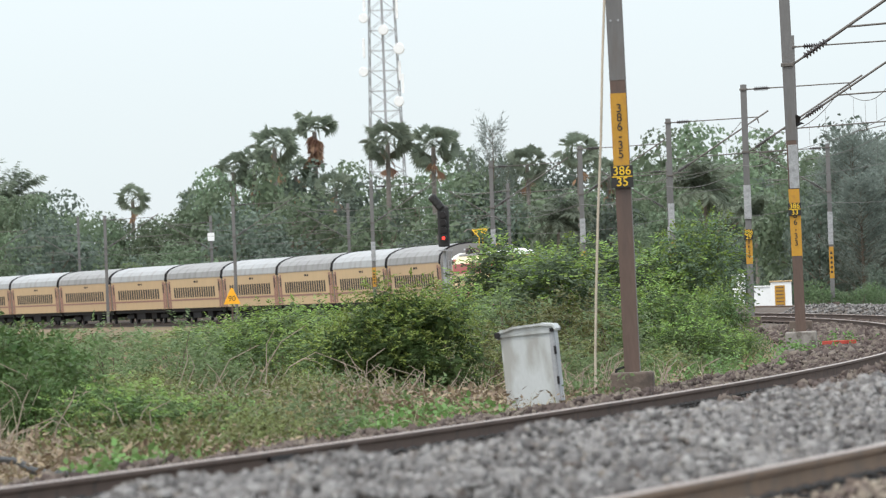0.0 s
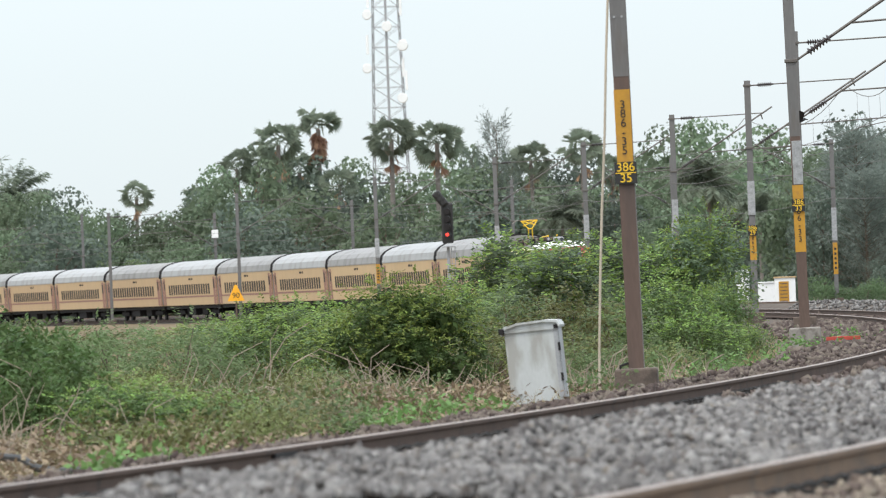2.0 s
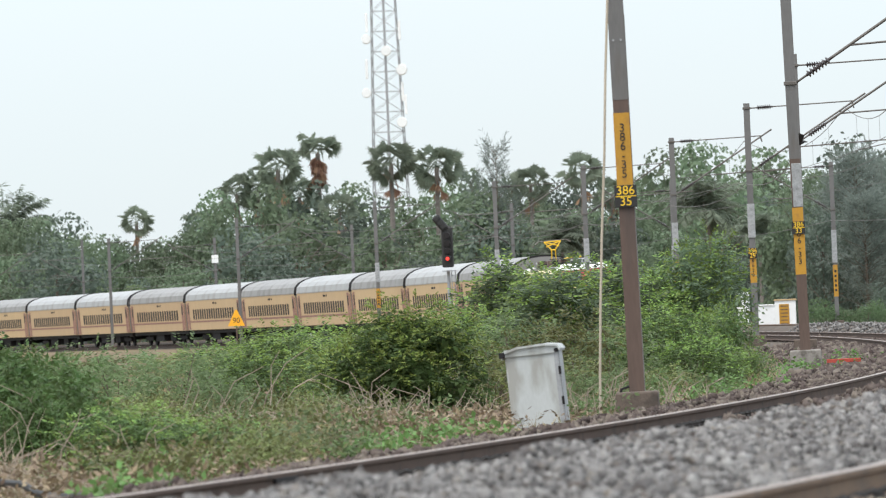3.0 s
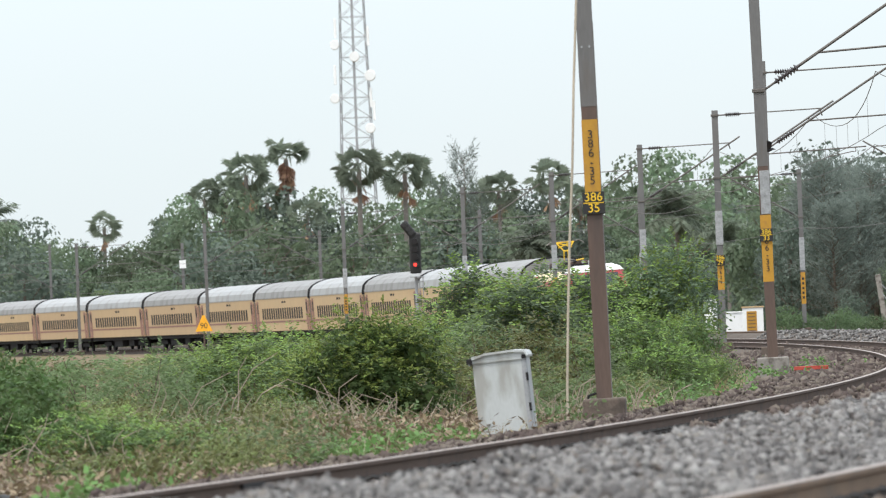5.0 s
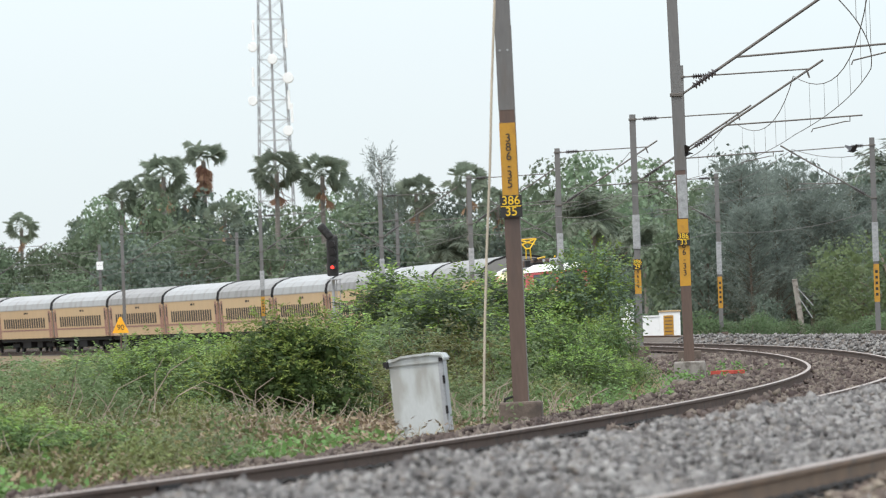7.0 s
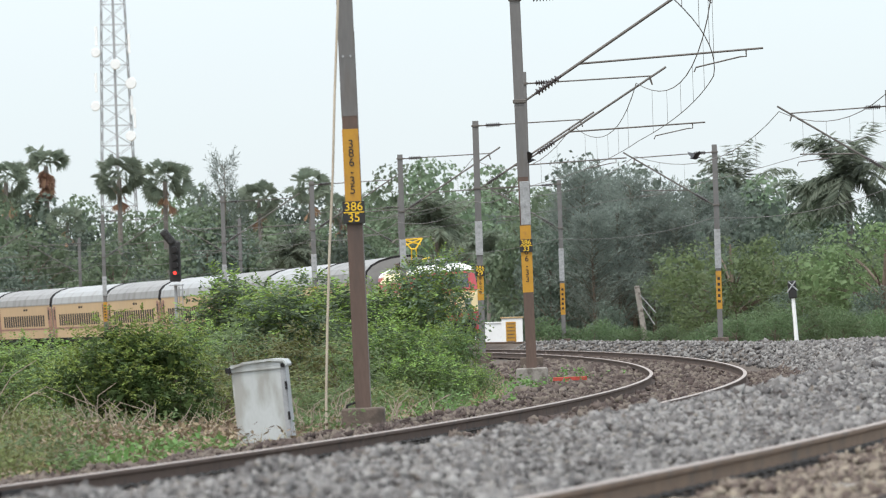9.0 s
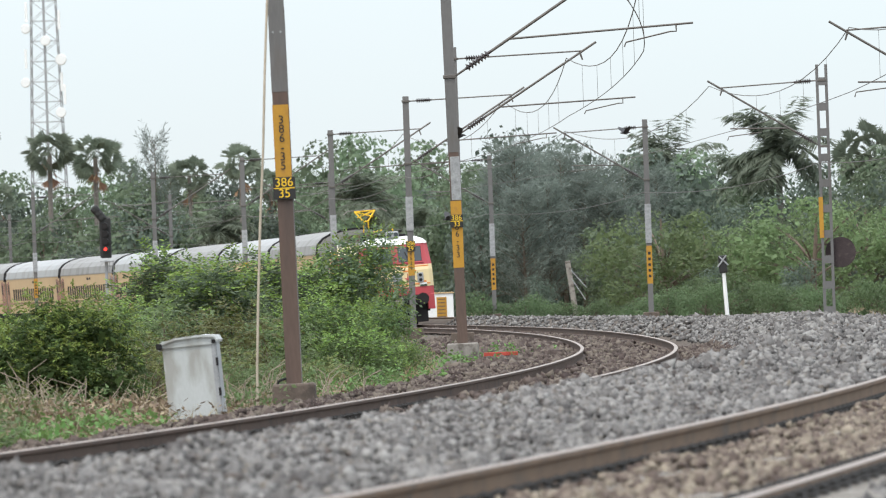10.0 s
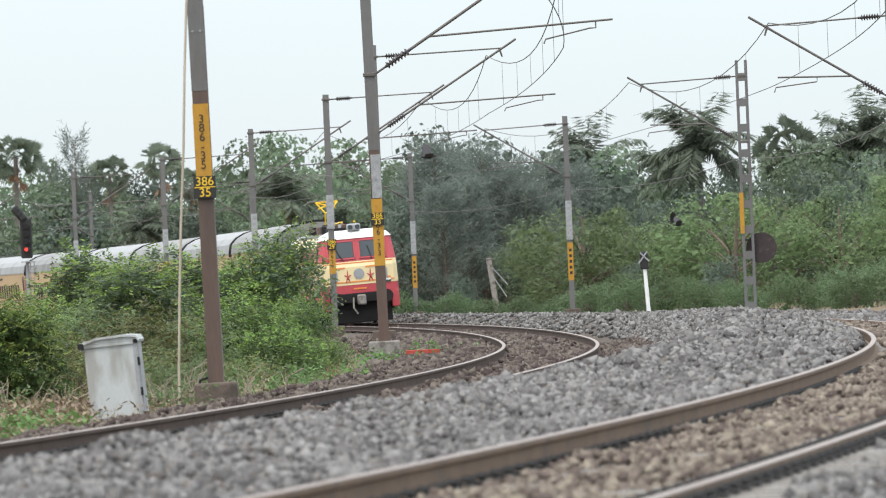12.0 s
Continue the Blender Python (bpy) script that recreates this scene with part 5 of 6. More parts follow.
def build_bush(seed, height, width, leaf_mat, label, clumps=44, twigs=13, k=8, leaf=0.085, lw=0.019, shape="ball", tip=None, r=0.2, low=0.12, core=0.7, spray=0.3, neat=0.25):
    rng = np.random.default_rng(seed)
    ob = thing("bush", label, "bush")
    cs = crown_clumps(rng, clumps, width, height * low, height * 0.9, shape)
    paths = []
    for c in cs[::3]:
        a = Vector((rng.uniform(-0.12, 0.12), rng.uniform(-0.12, 0.12), -0.1))
        b = Vector(c)
        paths.append(([a, a.lerp(b, 0.5) + Vector((0, 0, height * 0.06)), b], 0.022, 0.006))
    part("branchwork", limb_mesh(rng, paths, 0, M["bark"], 5), None, ob, "thin brown stems")
    starts, ways = [], []
    for c in cs:
        d = dirs(rng, twigs, 0.45)
        starts.append(c + d * r * rng.uniform(0.1, 0.9, (twigs, 1)))
        ways.append(d)
    S, W = np.concatenate(starts), np.concatenate(ways)
    v, t = leaf_sprays(rng, S, W, rng.uniform(0.65, 1.3, len(S)) * spray, k, leaf, lw, 0.3, 0.85, neat)
    if core:
        v, t = joined((v, t), heart_leaves(rng, cs, rng.uniform(0.9, 1.3, len(cs)) * r * core, 13, 0.55))
    part("foliage", quick_mesh("foliage", v, t, leaf_mat), None, ob, "dense green leaves")
    # light painted as brighter leaves over the upper outside of the bush
    if tip:
        sel = S[:, 2] > height * 0.45
        out = sel & (np.hypot(S[:, 0], S[:, 1]) + S[:, 2] * 0.5 > width * 0.36)
        v, t = leaf_sprays(rng, S[out] + W[out] * 0.26, W[out], spray * 0.7, 8, leaf * 0.85, lw * 0.9, 0.25, 0.85, neat)
        part("shoot_layer", quick_mesh("lit_top_leaves", v, t, tip), None, ob, "yellow-green leaves coloured brighter as the lit top")
    return ob


# where the plants stand: degrees to the right, metres ahead, height
TREES_FAR = [(-6.33, 779, 13.1), (-6.05, 804, 13.5), (-5.8, 790, 12.9), (-5.6, 808, 11.7), (-5.4, 810, 10.5), (-5.15, 765, 10.0), (-4.95, 761, 10.3), 
    (-4.78, 827, 13.0), (-4.57, 781, 14.4), (-4.41, 779, 14.7), (-4.2, 840, 15.6), (-4.0, 798, 15.0), (-3.79, 827, 15.3), (-3.59, 798, 13.1), 
    (-3.39, 811, 12.3), (-3.18, 772, 12.8), (-2.93, 811, 15.3), (-2.73, 829, 15.9), (-2.52, 802, 14.8), (-2.28, 819, 14.5), (-2.07, 814, 14.8), 
    (-1.87, 765, 13.4), (-1.67, 821, 14.2), (-1.46, 807, 15.1), (-1.25, 784, 16.5), (-1.04, 762, 16.5), (-0.84, 829, 16.9), (-0.64, 798, 14.9), 
    (-0.4, 818, 14.6), (-6.15, 745, 11.9), (-5.91, 750, 12.0), (-5.7, 742, 11.1), (-5.49, 748, 10.0), (-5.27, 750, 9.5), (-5.05, 744, 9.4), 
    (-4.85, 748, 10.8), (-4.64, 746, 12.6)]
TREES_MID = [(-6.19, 736, 9.3), (-5.73, 712, 8.5), (-5.26, 695, 5.9), (-4.92, 738, 7.7), (-4.5, 705, 10.2), (-4.12, 708, 10.9), (-3.7, 735, 10.8), 
    (-3.28, 733, 7.7), (-2.78, 698, 10.4), (-2.39, 735, 10.0), (-1.98, 701, 9.9), (-1.53, 704, 9.6), (-1.23, 739, 12.2), (-0.82, 711, 11.5), 
    (-0.36, 728, 10.8), (-5.91, 721, 10.3), (-5.14, 707, 6.3), (-4.27, 715, 10.0), (-3.44, 694, 9.3), (-2.63, 700, 11.9), (-1.8, 698, 9.5), 
    (-1.03, 706, 12.1)]
TREES_LOW = [(-6.39, 667, 7.0), (-5.85, 654, 7.5), (-5.32, 659, 7.1), (-4.79, 657, 6.8), (-4.26, 668, 6.6), (-3.73, 653, 6.4), (-3.2, 647, 5.8), 
    (-2.67, 669, 6.4), (-2.13, 656, 5.7), (-1.6, 652, 6.2), (-1.07, 641, 5.1), (-0.54, 659, 4.9)]
TREES_RIGHT = [(-0.32, 482, 9.5), (-0.06, 505, 11.4), (0.3, 499, 10.6), (0.62, 507, 9.9), (0.91, 494, 9.9), (1.15, 508, 9.3), (1.4, 510, 9.9), 
    (1.64, 481, 7.7), (1.89, 482, 8.3), (2.13, 507, 8.9), (2.38, 519, 9.2), (2.62, 490, 8.6), (2.87, 498, 9.3), (3.12, 504, 10.7), (3.37, 493, 10.5)]
TREES_RIGHT_FRONT = [(0.80, 440, 5.6), (1.02, 428, 6.6), (1.33, 446, 5.6), (1.62, 432, 4.9), (1.86, 452, 6.4), (2.12, 425, 7.2), (2.5, 440, 7.0), (2.88, 428, 6.6), (3.2, 440, 8.3),
    (3.5, 430, 8.0)]
TREES_RIGHT_DARK = [(-0.3, 452, 6.8), (-0.08, 470, 7.5), (0.2, 462, 7.8), (0.48, 470, 7.4), (0.68, 458, 6.6), (0.95, 470, 6.4), (1.2, 472, 6.6), (1.5, 468, 6.0), (1.75, 474, 6.6), (2.3, 470, 6.8),
    (2.7, 474, 7.4), (3.05, 470, 8.0), (3.4, 472, 9.0), (1.42, 415, 2.6), (2.05, 412, 2.6), (0.1, 420, 2.4)]
SHRUBS_RIGHT = [(-0.29, 364, 1.7), (0.01, 364, 1.5), (0.34, 363, 1.1), (0.66, 386, 0.8), (1.04, 352, 1.6), (1.32, 345, 1.7), (1.69, 387, 1.5), 
    (1.98, 385, 1.4), (2.3, 389, 0.9), (2.55, 365, 1.7), (2.84, 388, 2.1), (3.13, 387, 2.4), (3.37, 355, 2.4), (-0.13, 379, 1.1), (0.17, 383, 1.3), 
    (0.52, 375, 1.2), (0.87, 368, 1.3), (1.2, 358, 2.0), (1.51, 360, 2.2), (1.81, 355, 1.8), (2.14, 348, 1.5), (2.71, 371, 1.3), (2.98, 358, 1.8)]
FAN_PALMS = [(-5.25, 850, 15.5), (-4.8, 830, 14.5), (-4.52, 800, 17.5), (-4.36, 800, 18.0), (-4.21, 790, 20.0), (-4.07, 800, 16.9), 
    (-3.39, 745, 19.0), (-3.06, 750, 18.5), (-2.39, 720, 15.6), (-2.01, 690, 16.0), (-3.78, 780, 14.9), (-1.8, 700, 13.8), (-0.27, 600, 11.8)]
FAN_PALMS_RIGHT = [(2.54, 520, 12.2)]
FAN_PALM_DEAD = [(-3.92, 800, 21.5)]
COCONUT = [(-6.14, 820, 15.9), (-2.16, 640, 9.3), (-1.13, 600, 11.2), (-0.75, 560, 8.1)]
COCONUT_RIGHT = [(1.85, 480, 12.2), (1.59, 500, 10.1), (2.87, 500, 10.9), (3.11, 500, 12.3), (1.08, 520, 11.8)]
CASUARINA = [(-2.63, 700, 16.6), (-2.82, 720, 14.4), (-2.53, 720, 13.6)]
CASUARINA_RIGHT = [(-0.17, 470, 8.6), (-0.04, 462, 10.1), (0.1, 468, 9.7), (0.31, 458, 9.6), (0.2, 450, 7.7), (0.45, 455, 8.1),
    (0.53, 462, 8.9), (0.62, 452, 7.2), (0.76, 470, 8.7), (0.98, 480, 8.6), (0.86, 465, 6.9), (0.02, 448, 7.4)]
BUSHES = [(-6.12, 92, 1.55, 1.7, "dark"), (-5.95, 88, 1.2, 1.1, "dark"), (-6.4, 110, 1.8, 2.0, "dark"), (-5.42, 130, 1.5, 1.7, "light"), 
    (-5.02, 125, 1.5, 1.7, "light"), (-4.67, 115, 1.2, 1.3, "light"), (-5.23, 100, 1.0, 1.1, "light"), (-5.75, 140, 1.4, 1.6, "light"), 
    (-4.28, 140, 1.6, 1.9, "green"), (-4.01, 150, 1.7, 1.9, "green"), (-4.49, 130, 1.3, 1.4, "green"), (-3.37, 114, 1.9, 2.15, "round"), 
    (-3.71, 135, 1.4, 1.7, "green"), (-2.66, 165, 2.9, 2.0, "tall"), (-2.42, 175, 2.7, 2.1, "tall"), (-2.96, 150, 1.9, 1.7, "green"), 
    (-2.18, 160, 2.7, 2.1, "tall"), (-1.89, 168, 2.7, 2.2, "tall"), (-1.6, 172, 2.6, 2.1, "tall"), (-1.4, 178, 2.5, 1.9, "tall"), 
    (-1.17, 172, 3.25, 1.7, "tall"), (-1.05, 165, 1.7, 1.2, "green"), (-0.86, 160, 0.8, 0.7, "green"), (-2.55, 140, 1.9, 1.9, "light"), 
    (-2.15, 135, 1.8, 1.9, "light"), (-1.49, 150, 1.8, 1.9, "green"), (-1.82, 140, 1.6, 1.7, "light"), (-1.23, 148, 1.2, 1.4, "green"), 
    (-2.73, 125, 1.3, 1.4, "light"), (-2.0, 118, 1.0, 1.2, "light"), (-2.36, 124, 1.2, 1.5, "light"), (-1.42, 128, 0.8, 1.1, "light"), 
    (-4.91, 92, 0.7, 0.8, "light"), (-4.13, 105, 0.9, 1.0, "light"), (-1.04, 150, 0.7, 0.8, "green"), (-6.08, 215, 1.4, 2.6, "light"), 
    (-5.71, 200, 1.2, 2.2, "light"), (-5.35, 225, 1.1, 2.6, "light"), (-4.98, 205, 1.1, 2.2, "light"), (-4.73, 230, 1.1, 2.6, "green"), 
    (-4.4, 235, 1.3, 2.6, "light"), (-4.08, 220, 1.3, 2.4, "green"), (-5.88, 165, 1.1, 1.7, "light"), (-5.55, 150, 1.0, 1.4, "light"), 
    (-4.82, 150, 0.9, 1.4, "light"), (-6.36, 190, 1.5, 2.2, "dark")]


def stand(turn, d, sx, sz, rng):
    p = at(turn, d)
    p.z = ground_height(p.x, p.y) - 0.05
    return Matrix.LocRotScale(p, Euler((0, 0, rng.uniform(0, 6.28))), Vector((sx, sx, sz)))


def plant(kinds, rows, base_h, group, seed, wide=(0.9, 1.2), widen=1.0):
    """Copies of a few grown plants, each with its own height, width and turn."""
    rng = random.Random(seed)
    for i, (turn, d, h, *rest) in enumerate(rows):
        src = kinds[rng.randrange(len(kinds))]
        sz = h / base_h
        ob = copy_thing(src, stand(turn, d, sz * rng.uniform(*wide) * widen, sz, rng))
        tagged(ob, group=group)


def drop_source(obs):
    """The first plant of each kind is only a pattern for the others."""
    for ob in obs:
        for o in list(ob.children_recursive) + [ob]:
            bpy.data.objects.remove(o)


BROAD = "broad leafy green tree in the far belt of trees"
broad = [build_tree(11, 10, 9.5, M["leaf_tree"], BROAD, name="broadleaf_tree"), build_tree(12, 10, 8.5, M["leaf_dark"], "dark green dense broadleaf tree in the far belt", name="broadleaf_tree"),
         build_tree(13, 10, 10.5, M["leaf_tree"], BROAD, clumps=38, name="broadleaf_tree")]
light = [build_tree(14, 8, 8.5, M["leaf_light"], "light green spreading tree behind the railway", name="broadleaf_tree", leaf=0.21, lw=0.062, per_lobe=270, clumps=50, z0=0.02),
         build_tree(15, 8, 8.0, M["leaf_tree"], "green spreading tree behind the railway", name="broadleaf_tree", leaf=0.21, lw=0.062, per_lobe=270, clumps=50, z0=0.02)]
plant(broad, TREES_FAR, 10, "far trees", 1, (0.75, 1.0))
plant(broad, TREES_MID, 10, "far trees", 2, (0.9, 1.2))
plant(light + broad[:2], TREES_LOW, 9, "far trees", 3, (1.1, 1.5))
plant(broad, TREES_RIGHT, 10, "trees beyond the near track", 4, (0.8, 1.1))
plant(light, TREES_RIGHT_FRONT, 8, "trees beyond the near track", 5, (1.05, 1.35))
plant([broad[1]], TREES_RIGHT_DARK, 10, "trees beyond the near track", 15, (0.8, 1.1))
shrub = [build_tree(16, 3, 5.0, M["leaf_shrub"], "low feathery green shrub beyond the near track", name="shrub", leaf=0.16, lw=0.042, z0=0.0, clumps=44, per_lobe=200, clump_r=0.15)]
plant(shrub, SHRUBS_RIGHT, 3, "shrubs beyond the near track", 6, (0.9, 1.3))
palms = [fan_palm(21, 18, n=30), fan_palm(22, 18, n=25)]
plant(palms, FAN_PALMS, 18, "fan palms", 7, (0.95, 1.1))
short_palm = [fan_palm(24, 12, n=30)]
plant(short_palm, FAN_PALMS_RIGHT, 12, "fan palms", 8, (0.95, 1.05))
dead = [fan_palm(23, 20, dead=True, n=22)]
plant(dead, FAN_PALM_DEAD, 20, "fan palms", 9)
coco = [coconut_palm(31, 11, 36), coconut_palm(32, 11, 30)]
plant(coco, COCONUT, 11, "coconut palms", 10)
plant(coco, COCONUT_RIGHT, 11, "coconut palms", 11)
cas = [casuarina(41, 11, 1.0), casuarina(42, 11, 1.25)]
thin = [casuarina(43, 11, 0.5)]
plant(thin, CASUARINA, 11, "casuarinas", 12, (0.6, 0.75))
plant(cas, CASUARINA_RIGHT, 11, "casuarinas", 13, (1.0, 1.3))
drop_source(broad + light + shrub + palms + short_palm + dead + coco + cas + thin)

KINDS = dict(
    dark=[build_bush(51, 1.4, 1.8, M["leaf_bush_dark"], "dark green dense bush at the edge of the field", clumps=60, core=1.2)],
    light=[build_bush(52, 1.5, 1.9, M["leaf_olive"], "airy olive green thorn bush in dry grass", clumps=40, twigs=8, leaf=0.08, lw=0.018, k=10, core=0.0, spray=0.32, neat=0.15),
           build_bush(53, 1.5, 1.8, M["leaf_light"], "airy light green thorn bush in dry grass", clumps=34, twigs=8, leaf=0.085, lw=0.019, k=10, core=0.0, spray=0.3, neat=0.15)],
    dry=[build_bush(58, 1.5, 1.9, M["leaf_dry"], "half-dry brownish thorn bush in the field", clumps=30, twigs=7, leaf=0.075, lw=0.015, k=10, core=0.0, spray=0.34, neat=0.2)],
    green=[build_bush(54, 1.8, 1.9, M["leaf_bush"], "fresh green bush with feathery leaves", clumps=46, twigs=10, k=10, leaf=0.095, lw=0.021, core=1.0, spray=0.36, neat=0.15, tip=M["leaf_lit_green"])],
    round=[build_bush(55, 2.0, 2.1, M["leaf_bush_dark"], "round dense dark bush with yellowish leaves painted as its lit top", clumps=120, twigs=16, tip=M["leaf_lit_yellow"], leaf=0.075, lw=0.014, low=0.05, core=1.3, spray=0.24, k=11)],
    tall=[build_bush(56, 3.0, 2.3, M["leaf_bush"], "tall fresh green bush in front of the train", clumps=66, twigs=9, leaf=0.14, lw=0.031, k=11, r=0.24, core=1.0, spray=0.5, neat=0.14, tip=M["leaf_lit_green"]),
          build_bush(57, 3.0, 2.3, M["leaf_tree"], "tall green bush in front of the train", clumps=66, twigs=9, leaf=0.13, lw=0.029, k=11, r=0.24, core=1.0, spray=0.5, neat=0.14, tip=M["leaf_lit_green"])],
)
BASE_H = dict(dry=(1.5, 1.9), dark=(1.4, 1.8), light=(1.5, 1.85), green=(1.8, 1.9), round=(1.9, 2.1), tall=(3.0, 2.3))
rb_ = random.Random(5)
for i in range(34):  # low thorn scrub scattered through the field
    a_, d_ = rb_.uniform(-5.85, -3.7), rb_.uniform(76, 128)
    if math.tan(radians(a_)) * d_ - ax(d_) < -3.6:
        BUSHES.append((a_, d_, rb_.uniform(0.45, 0.95), rb_.uniform(0.8, 1.4), ("light", "dry", "light", "green")[i % 4]))
for turn, d, h, w, kind in BUSHES:
    src = KINDS[kind][rb_.randrange(len(KINDS[kind]))]
    bh, bw = BASE_H[kind]
    tagged(copy_thing(src, stand(turn, d, w / bw * 1.1, h / bh, rb_)), group="lineside bushes")
drop_source([o for l in KINDS.values() for o in l])


def field_points(rng, n, d0, d1, t0, t1, power=1.6):
    """Random spots in the rough field beside the far track."""
    u = rng.uniform(0, 1, n)
    d = (d0 ** (1 - power) + u * (d1 ** (1 - power) - d0 ** (1 - power))) ** (1 / (1 - power))
    a = np.radians(rng.uniform(t0, t1, n))
    x = np.tan(a) * d
    w = d - 160
    c = np.where(w < 0, 2 - w * w / 1850, 2 - 3.25e-4 * w * w)
    ok = (x - c) < -2.75 - rng.uniform(0, 0.5, n)
    x, d = x[ok], d[ok]
    z = np.array([ground_height(float(p), float(q)) for p, q in zip(x, d)])
    return np.stack([x, d, z], 1)


def blades(name, seed, n, lo, hi, width, mat, label, keep, lean=0.35, span=(52, 270)):
    rng = np.random.default_rng(seed)
    p = field_points(rng, n, span[0], span[1], -6.9, 0.6)
    f = np.array([noise.noise((q[0] * 0.35, q[1] * 0.06, seed * 0.7)) for q in p])
    p = p[keep(f, rng.uniform(-0.3, 0.3, len(p)))]
    m = len(p)
    h = rng.uniform(lo, hi, m) * (0.75 + 0.4 * np.sin(p[:, 0] * 1.3 + p[:, 1] * 0.4))
    d = rng.normal(0, lean, (m, 3))
    d[:, 2] = 1
    a = rng.uniform(0, 6.28, m)
    w = np.stack([np.cos(a), np.sin(a) * 0.3, np.zeros(m)], 1) * width
    midp = p + d * (h * 0.55)[:, None]
    tip = p + d * h[:, None] + rng.normal(0, 0.08, (m, 3)) * h[:, None]
    v = np.stack([p - w, p + w, midp + w * 0.8, midp - w * 0.8, tip], 1).reshape(-1, 3)
    q = np.arange(m)[:, None] * 5
    t = np.concatenate([q + np.array([[0, 1, 2]]), q + np.array([[0, 2, 3]]), q + np.array([[3, 2, 4]])])
    return tagged(new(name, quick_mesh(name, v, t, mat)), label, "grass", kind="stuff")


blades("dry_grass", 61, 70000, 0.12, 0.45, 0.007, M["grass_dry"], "dry straw-coloured grass", lambda f, r: f + r > -0.02, lean=0.55)
blades("green_grass", 62, 42000, 0.12, 0.4, 0.009, M["grass_green"], "rough green grass and weeds", lambda f, r: f + r > 0.1, lean=0.5)
blades("dry_twigs", 63, 1800, 0.4, 0.95, 0.006, M["twig"], "pale leafless dry twigs", lambda f, r: f + r > 0.05, lean=0.7, span=(60, 140))


def weeds(name, seed, spots, mat, label, n=70, leaf=0.09, lw=0.03):
    rng = np.random.default_rng(seed)
    S, W = [], []
    for turn, d, r, h in spots:
        c = at(turn, d)
        for i in range(n):
            x, y = c.x + rng.normal(0, r), c.y + rng.normal(0, r * 3)
            S.append((x, y, ground_height(x, y) + rng.uniform(0.0, h)))
            W.append(dirs(rng, 1, 0.9)[0])
    v, t = leaf_sprays(rng, np.array(S), np.array(W), 0.22, 5, leaf, lw, 0.15)
    return tagged(new(name, quick_mesh(name, v, t, mat)), label, "weeds", kind="stuff")


weeds("broad_weeds", 71, [(-5.3, 66, 0.22, 0.35), (-5.45, 68, 0.2, 0.3), (-5.1, 65, 0.15, 0.25), (-4.2, 78, 0.2, 0.3), (-3.55, 86, 0.25, 0.35), (-3.7, 84, 0.2, 0.3), (-4.8, 80, 0.3, 0.4), (-3.2, 90, 0.25, 0.35),
                          (-2.9, 93, 0.25, 0.3), (-0.9, 125, 0.4, 0.4), (-0.5, 150, 0.4, 0.5), (-1.2, 118, 0.35, 0.4), (-0.2, 165, 0.4, 0.5)], M["weed"], "bright green broad-leaved weeds beside the ballast", n=130)
wr = np.random.default_rng(72)
weeds("low_scrub", 73, [(float(a), float(b), 0.35, 0.55) for a, b in zip(wr.uniform(-6.6, -0.6, 95), wr.uniform(82, 190, 95)) if math.tan(math.radians(a)) * b - ax(b) < -3.4], M["leaf_bush"], "low mixed green scrub in the field", n=70, leaf=0.075, lw=0.02)


weeds("dead_undergrowth", 74, [(float(a), float(b), 0.4, 0.4) for a, b in zip(wr.uniform(-6.7, -1.0, 80), wr.uniform(70, 125, 80)) if math.tan(math.radians(a)) * b - ax(b) < -3.3], M["litter"], "brown dead leaves and stalks under the scrub", n=110, leaf=0.09, lw=0.02)
weeds("olive_scrub", 75, [(float(a), float(b), 0.45, 0.6) for a, b in zip(wr.uniform(-5.85, -3.4, 60), wr.uniform(74, 130, 60)) if math.tan(math.radians(a)) * b - ax(b) < -3.3], M["leaf_olive"], "olive green feathery scrub in the field", n=60, leaf=0.08, lw=0.02)


def stick_clump(turn, d, n, h, seed, label):
    """A clump of bare dry stems leaning all ways."""
    rng = random.Random(seed)
    p = at(turn, d)
    p.z = ground_height(p.x, p.y)
    ob = thing("dry_shrub", label, "dead shrub", "dry shrubs", Matrix.Translation(p))
    for i in range(n):
        x, y, a, b = rng.uniform(-0.35, 0.35), rng.uniform(-0.5, 0.5), rng.uniform(-0.5, 0.5), rng.uniform(-0.3, 0.3)
        L = h * rng.uniform(0.45, 1.1)
        q = [Vector((x, y, -0.05)), Vector((x + a * 0.4 * L, y + b * L, L * 0.55)), Vector((x + a * 0.75 * L + rng.uniform(-.1, .1), y + b * L, L * 0.85)), Vector((x + a * 1.3 * L + rng.uniform(-.15, .15), y + b * L, L))]
        bm = bmesh.new()
        polyline(bm, q, 0.010, 0.004, 4)
        if rng.random() < 0.6:
            tube(bm, q[1], q[1] + Vector((rng.uniform(-0.3, 0.3), 0, rng.uniform(0.15, 0.35))), 0.005, 0.002, 4)
        part("stem", bm, M["twig"], ob)


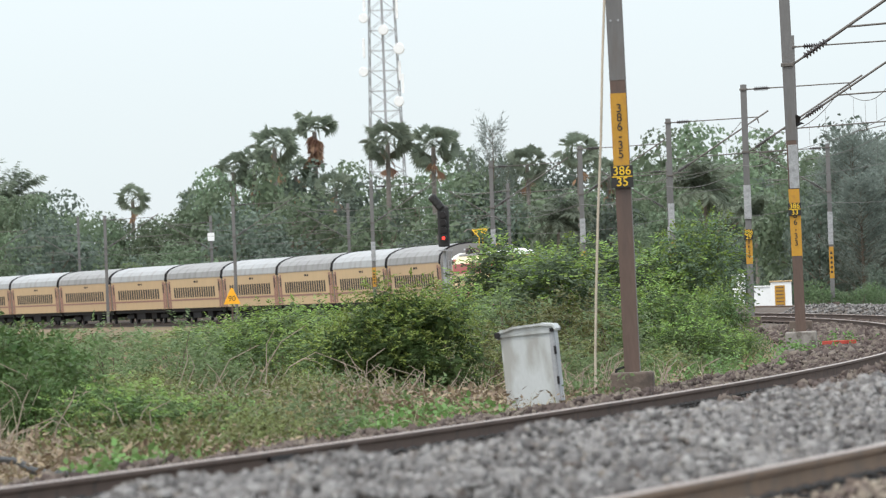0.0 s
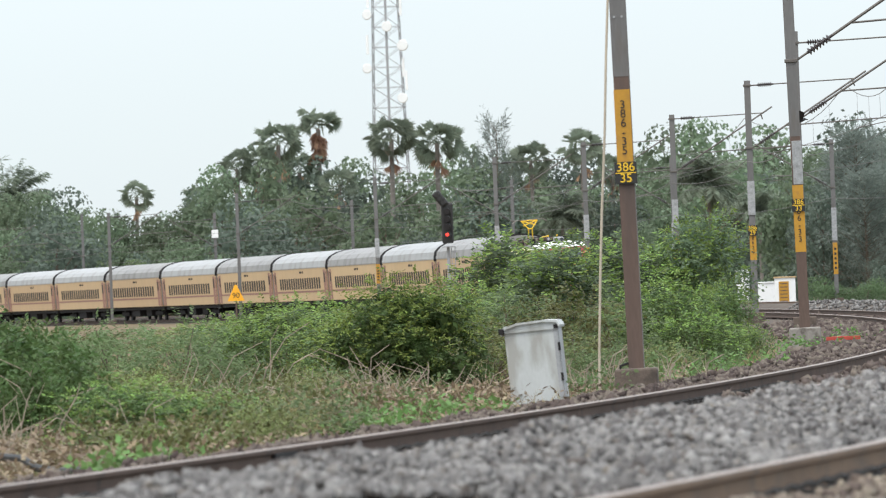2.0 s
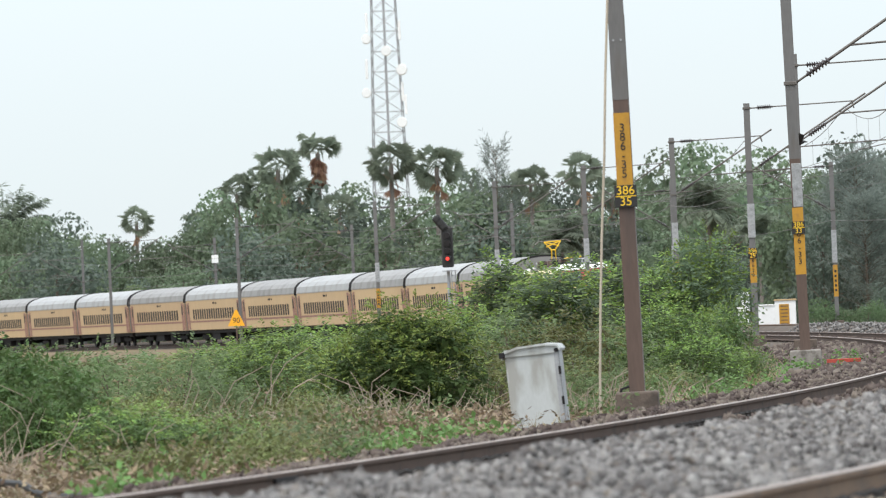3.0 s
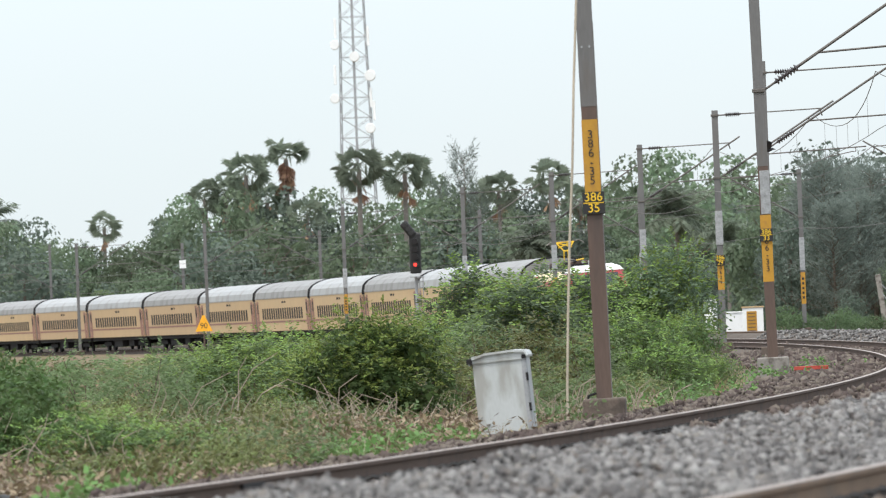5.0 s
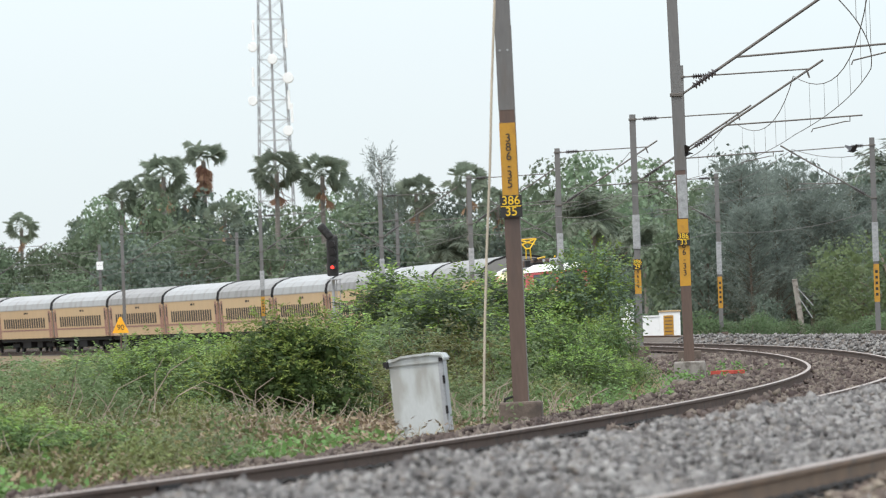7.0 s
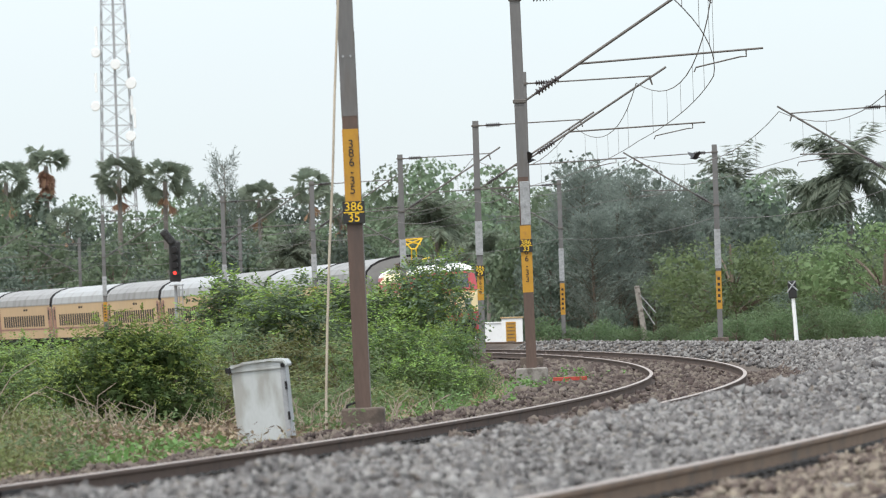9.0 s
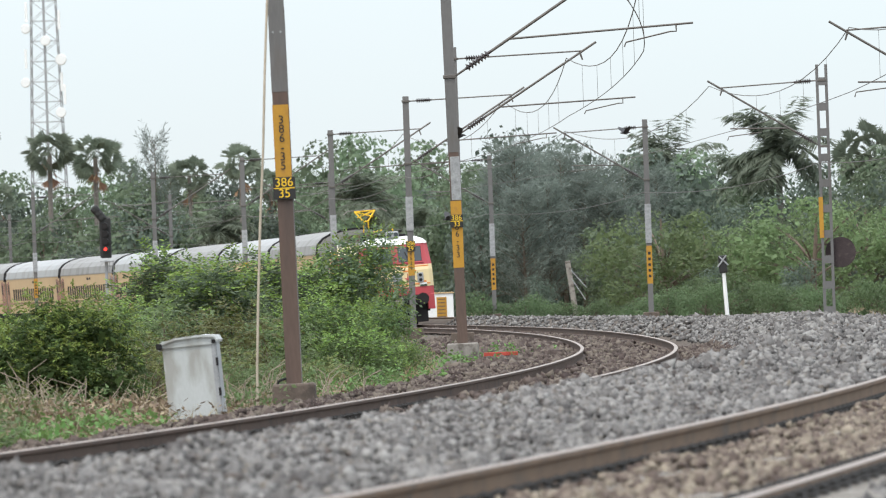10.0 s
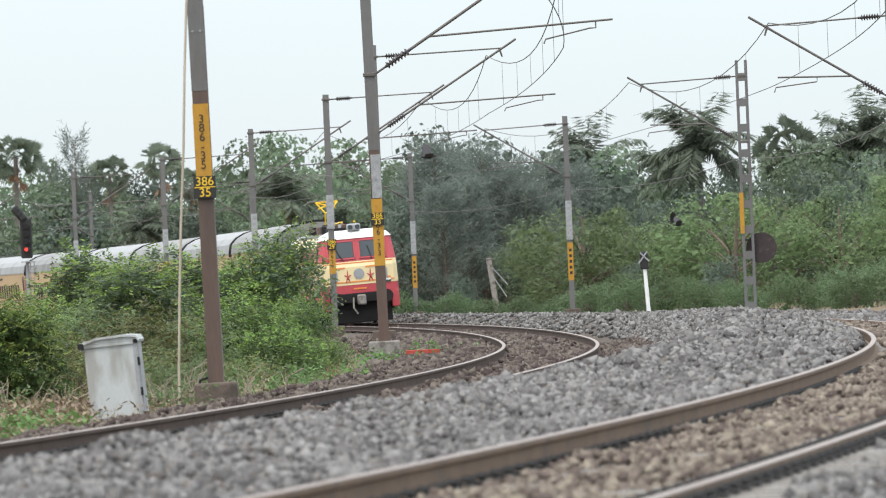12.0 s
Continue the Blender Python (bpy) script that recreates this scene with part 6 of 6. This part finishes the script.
for i, (turn, d, n, h) in enumerate([(-3.75, 104, 16, 1.0), (-3.5, 103, 18, 0.85), (-3.3, 102, 16, 0.75), (-3.9, 100, 10, 0.7), (-5.9, 88, 14, 1.1), (-6.2, 84, 12, 0.9), (-5.0, 100, 10, 1.2), (-4.5, 108, 10, 1.3),
                                     (-2.05, 104, 14, 0.9), (-1.85, 106, 12, 1.0), (-1.35, 112, 12, 0.8), (-4.2, 98, 9, 0.8), (-5.6, 80, 12, 0.6), (-5.3, 86, 10, 0.7), (-4.9, 84, 10, 0.6), (-6.35, 78, 14, 0.7), (-6.0, 76, 14, 0.55), (-4.6, 92, 10, 0.7), (-3.1, 105, 12, 0.6), (-2.7, 108, 10, 0.7)]):
    stick_clump(turn, d, n, h, 80 + i, "bare pale dry shrub stems in the grass")


def arched_branches(turn, d, seed, reach):
    """Long bare branches that arch out over the scrub."""
    rng = random.Random(seed)
    p = at(turn, d)
    p.z = ground_height(p.x, p.y)
    ob = thing("dead_branch", "bare pale branch arching over the scrub", "branch", "dead branches", Matrix.Translation(p))
    for i in range(2):
        sgn = rng.choice((-1, 1))
        L, top = reach * rng.uniform(0.6, 1.1), rng.uniform(0.6, 1.1)
        q, h0, slope_ = [Vector((0, 0, 0))], 0.0, top * 2.2
        for u in (0.12, 0.28, 0.46, 0.64, 0.82, 1.0):
            h0 += slope_ * (u - q[-1].x * sgn / L)
            slope_ -= top * rng.uniform(0.4, 0.9)
            q.append(Vector((sgn * L * u, rng.uniform(-0.2, 0.2), h0 + rng.uniform(-0.06, 0.06))))
        bm = bmesh.new()
        polyline(bm, q, 0.011, 0.003, 5)
        for j in (2, 3, 4):
            e = q[j] + Vector((sgn * rng.uniform(0.1, 0.4), 0, rng.uniform(-0.25, 0.35)))
            tube(bm, q[j], e, 0.007, 0.003, 4)
        part("limb", bm, M["twig"], ob)


for i, (turn, d, r) in enumerate([(-5.75, 98, 1.3), (-5.2, 104, 1.2), (-4.75, 95, 1.0), (-6.1, 90, 1.1), (-4.4, 112, 1.0), (-5.5, 84, 0.8)]):
    arched_branches(turn, d, 200 + i, r)

motions()
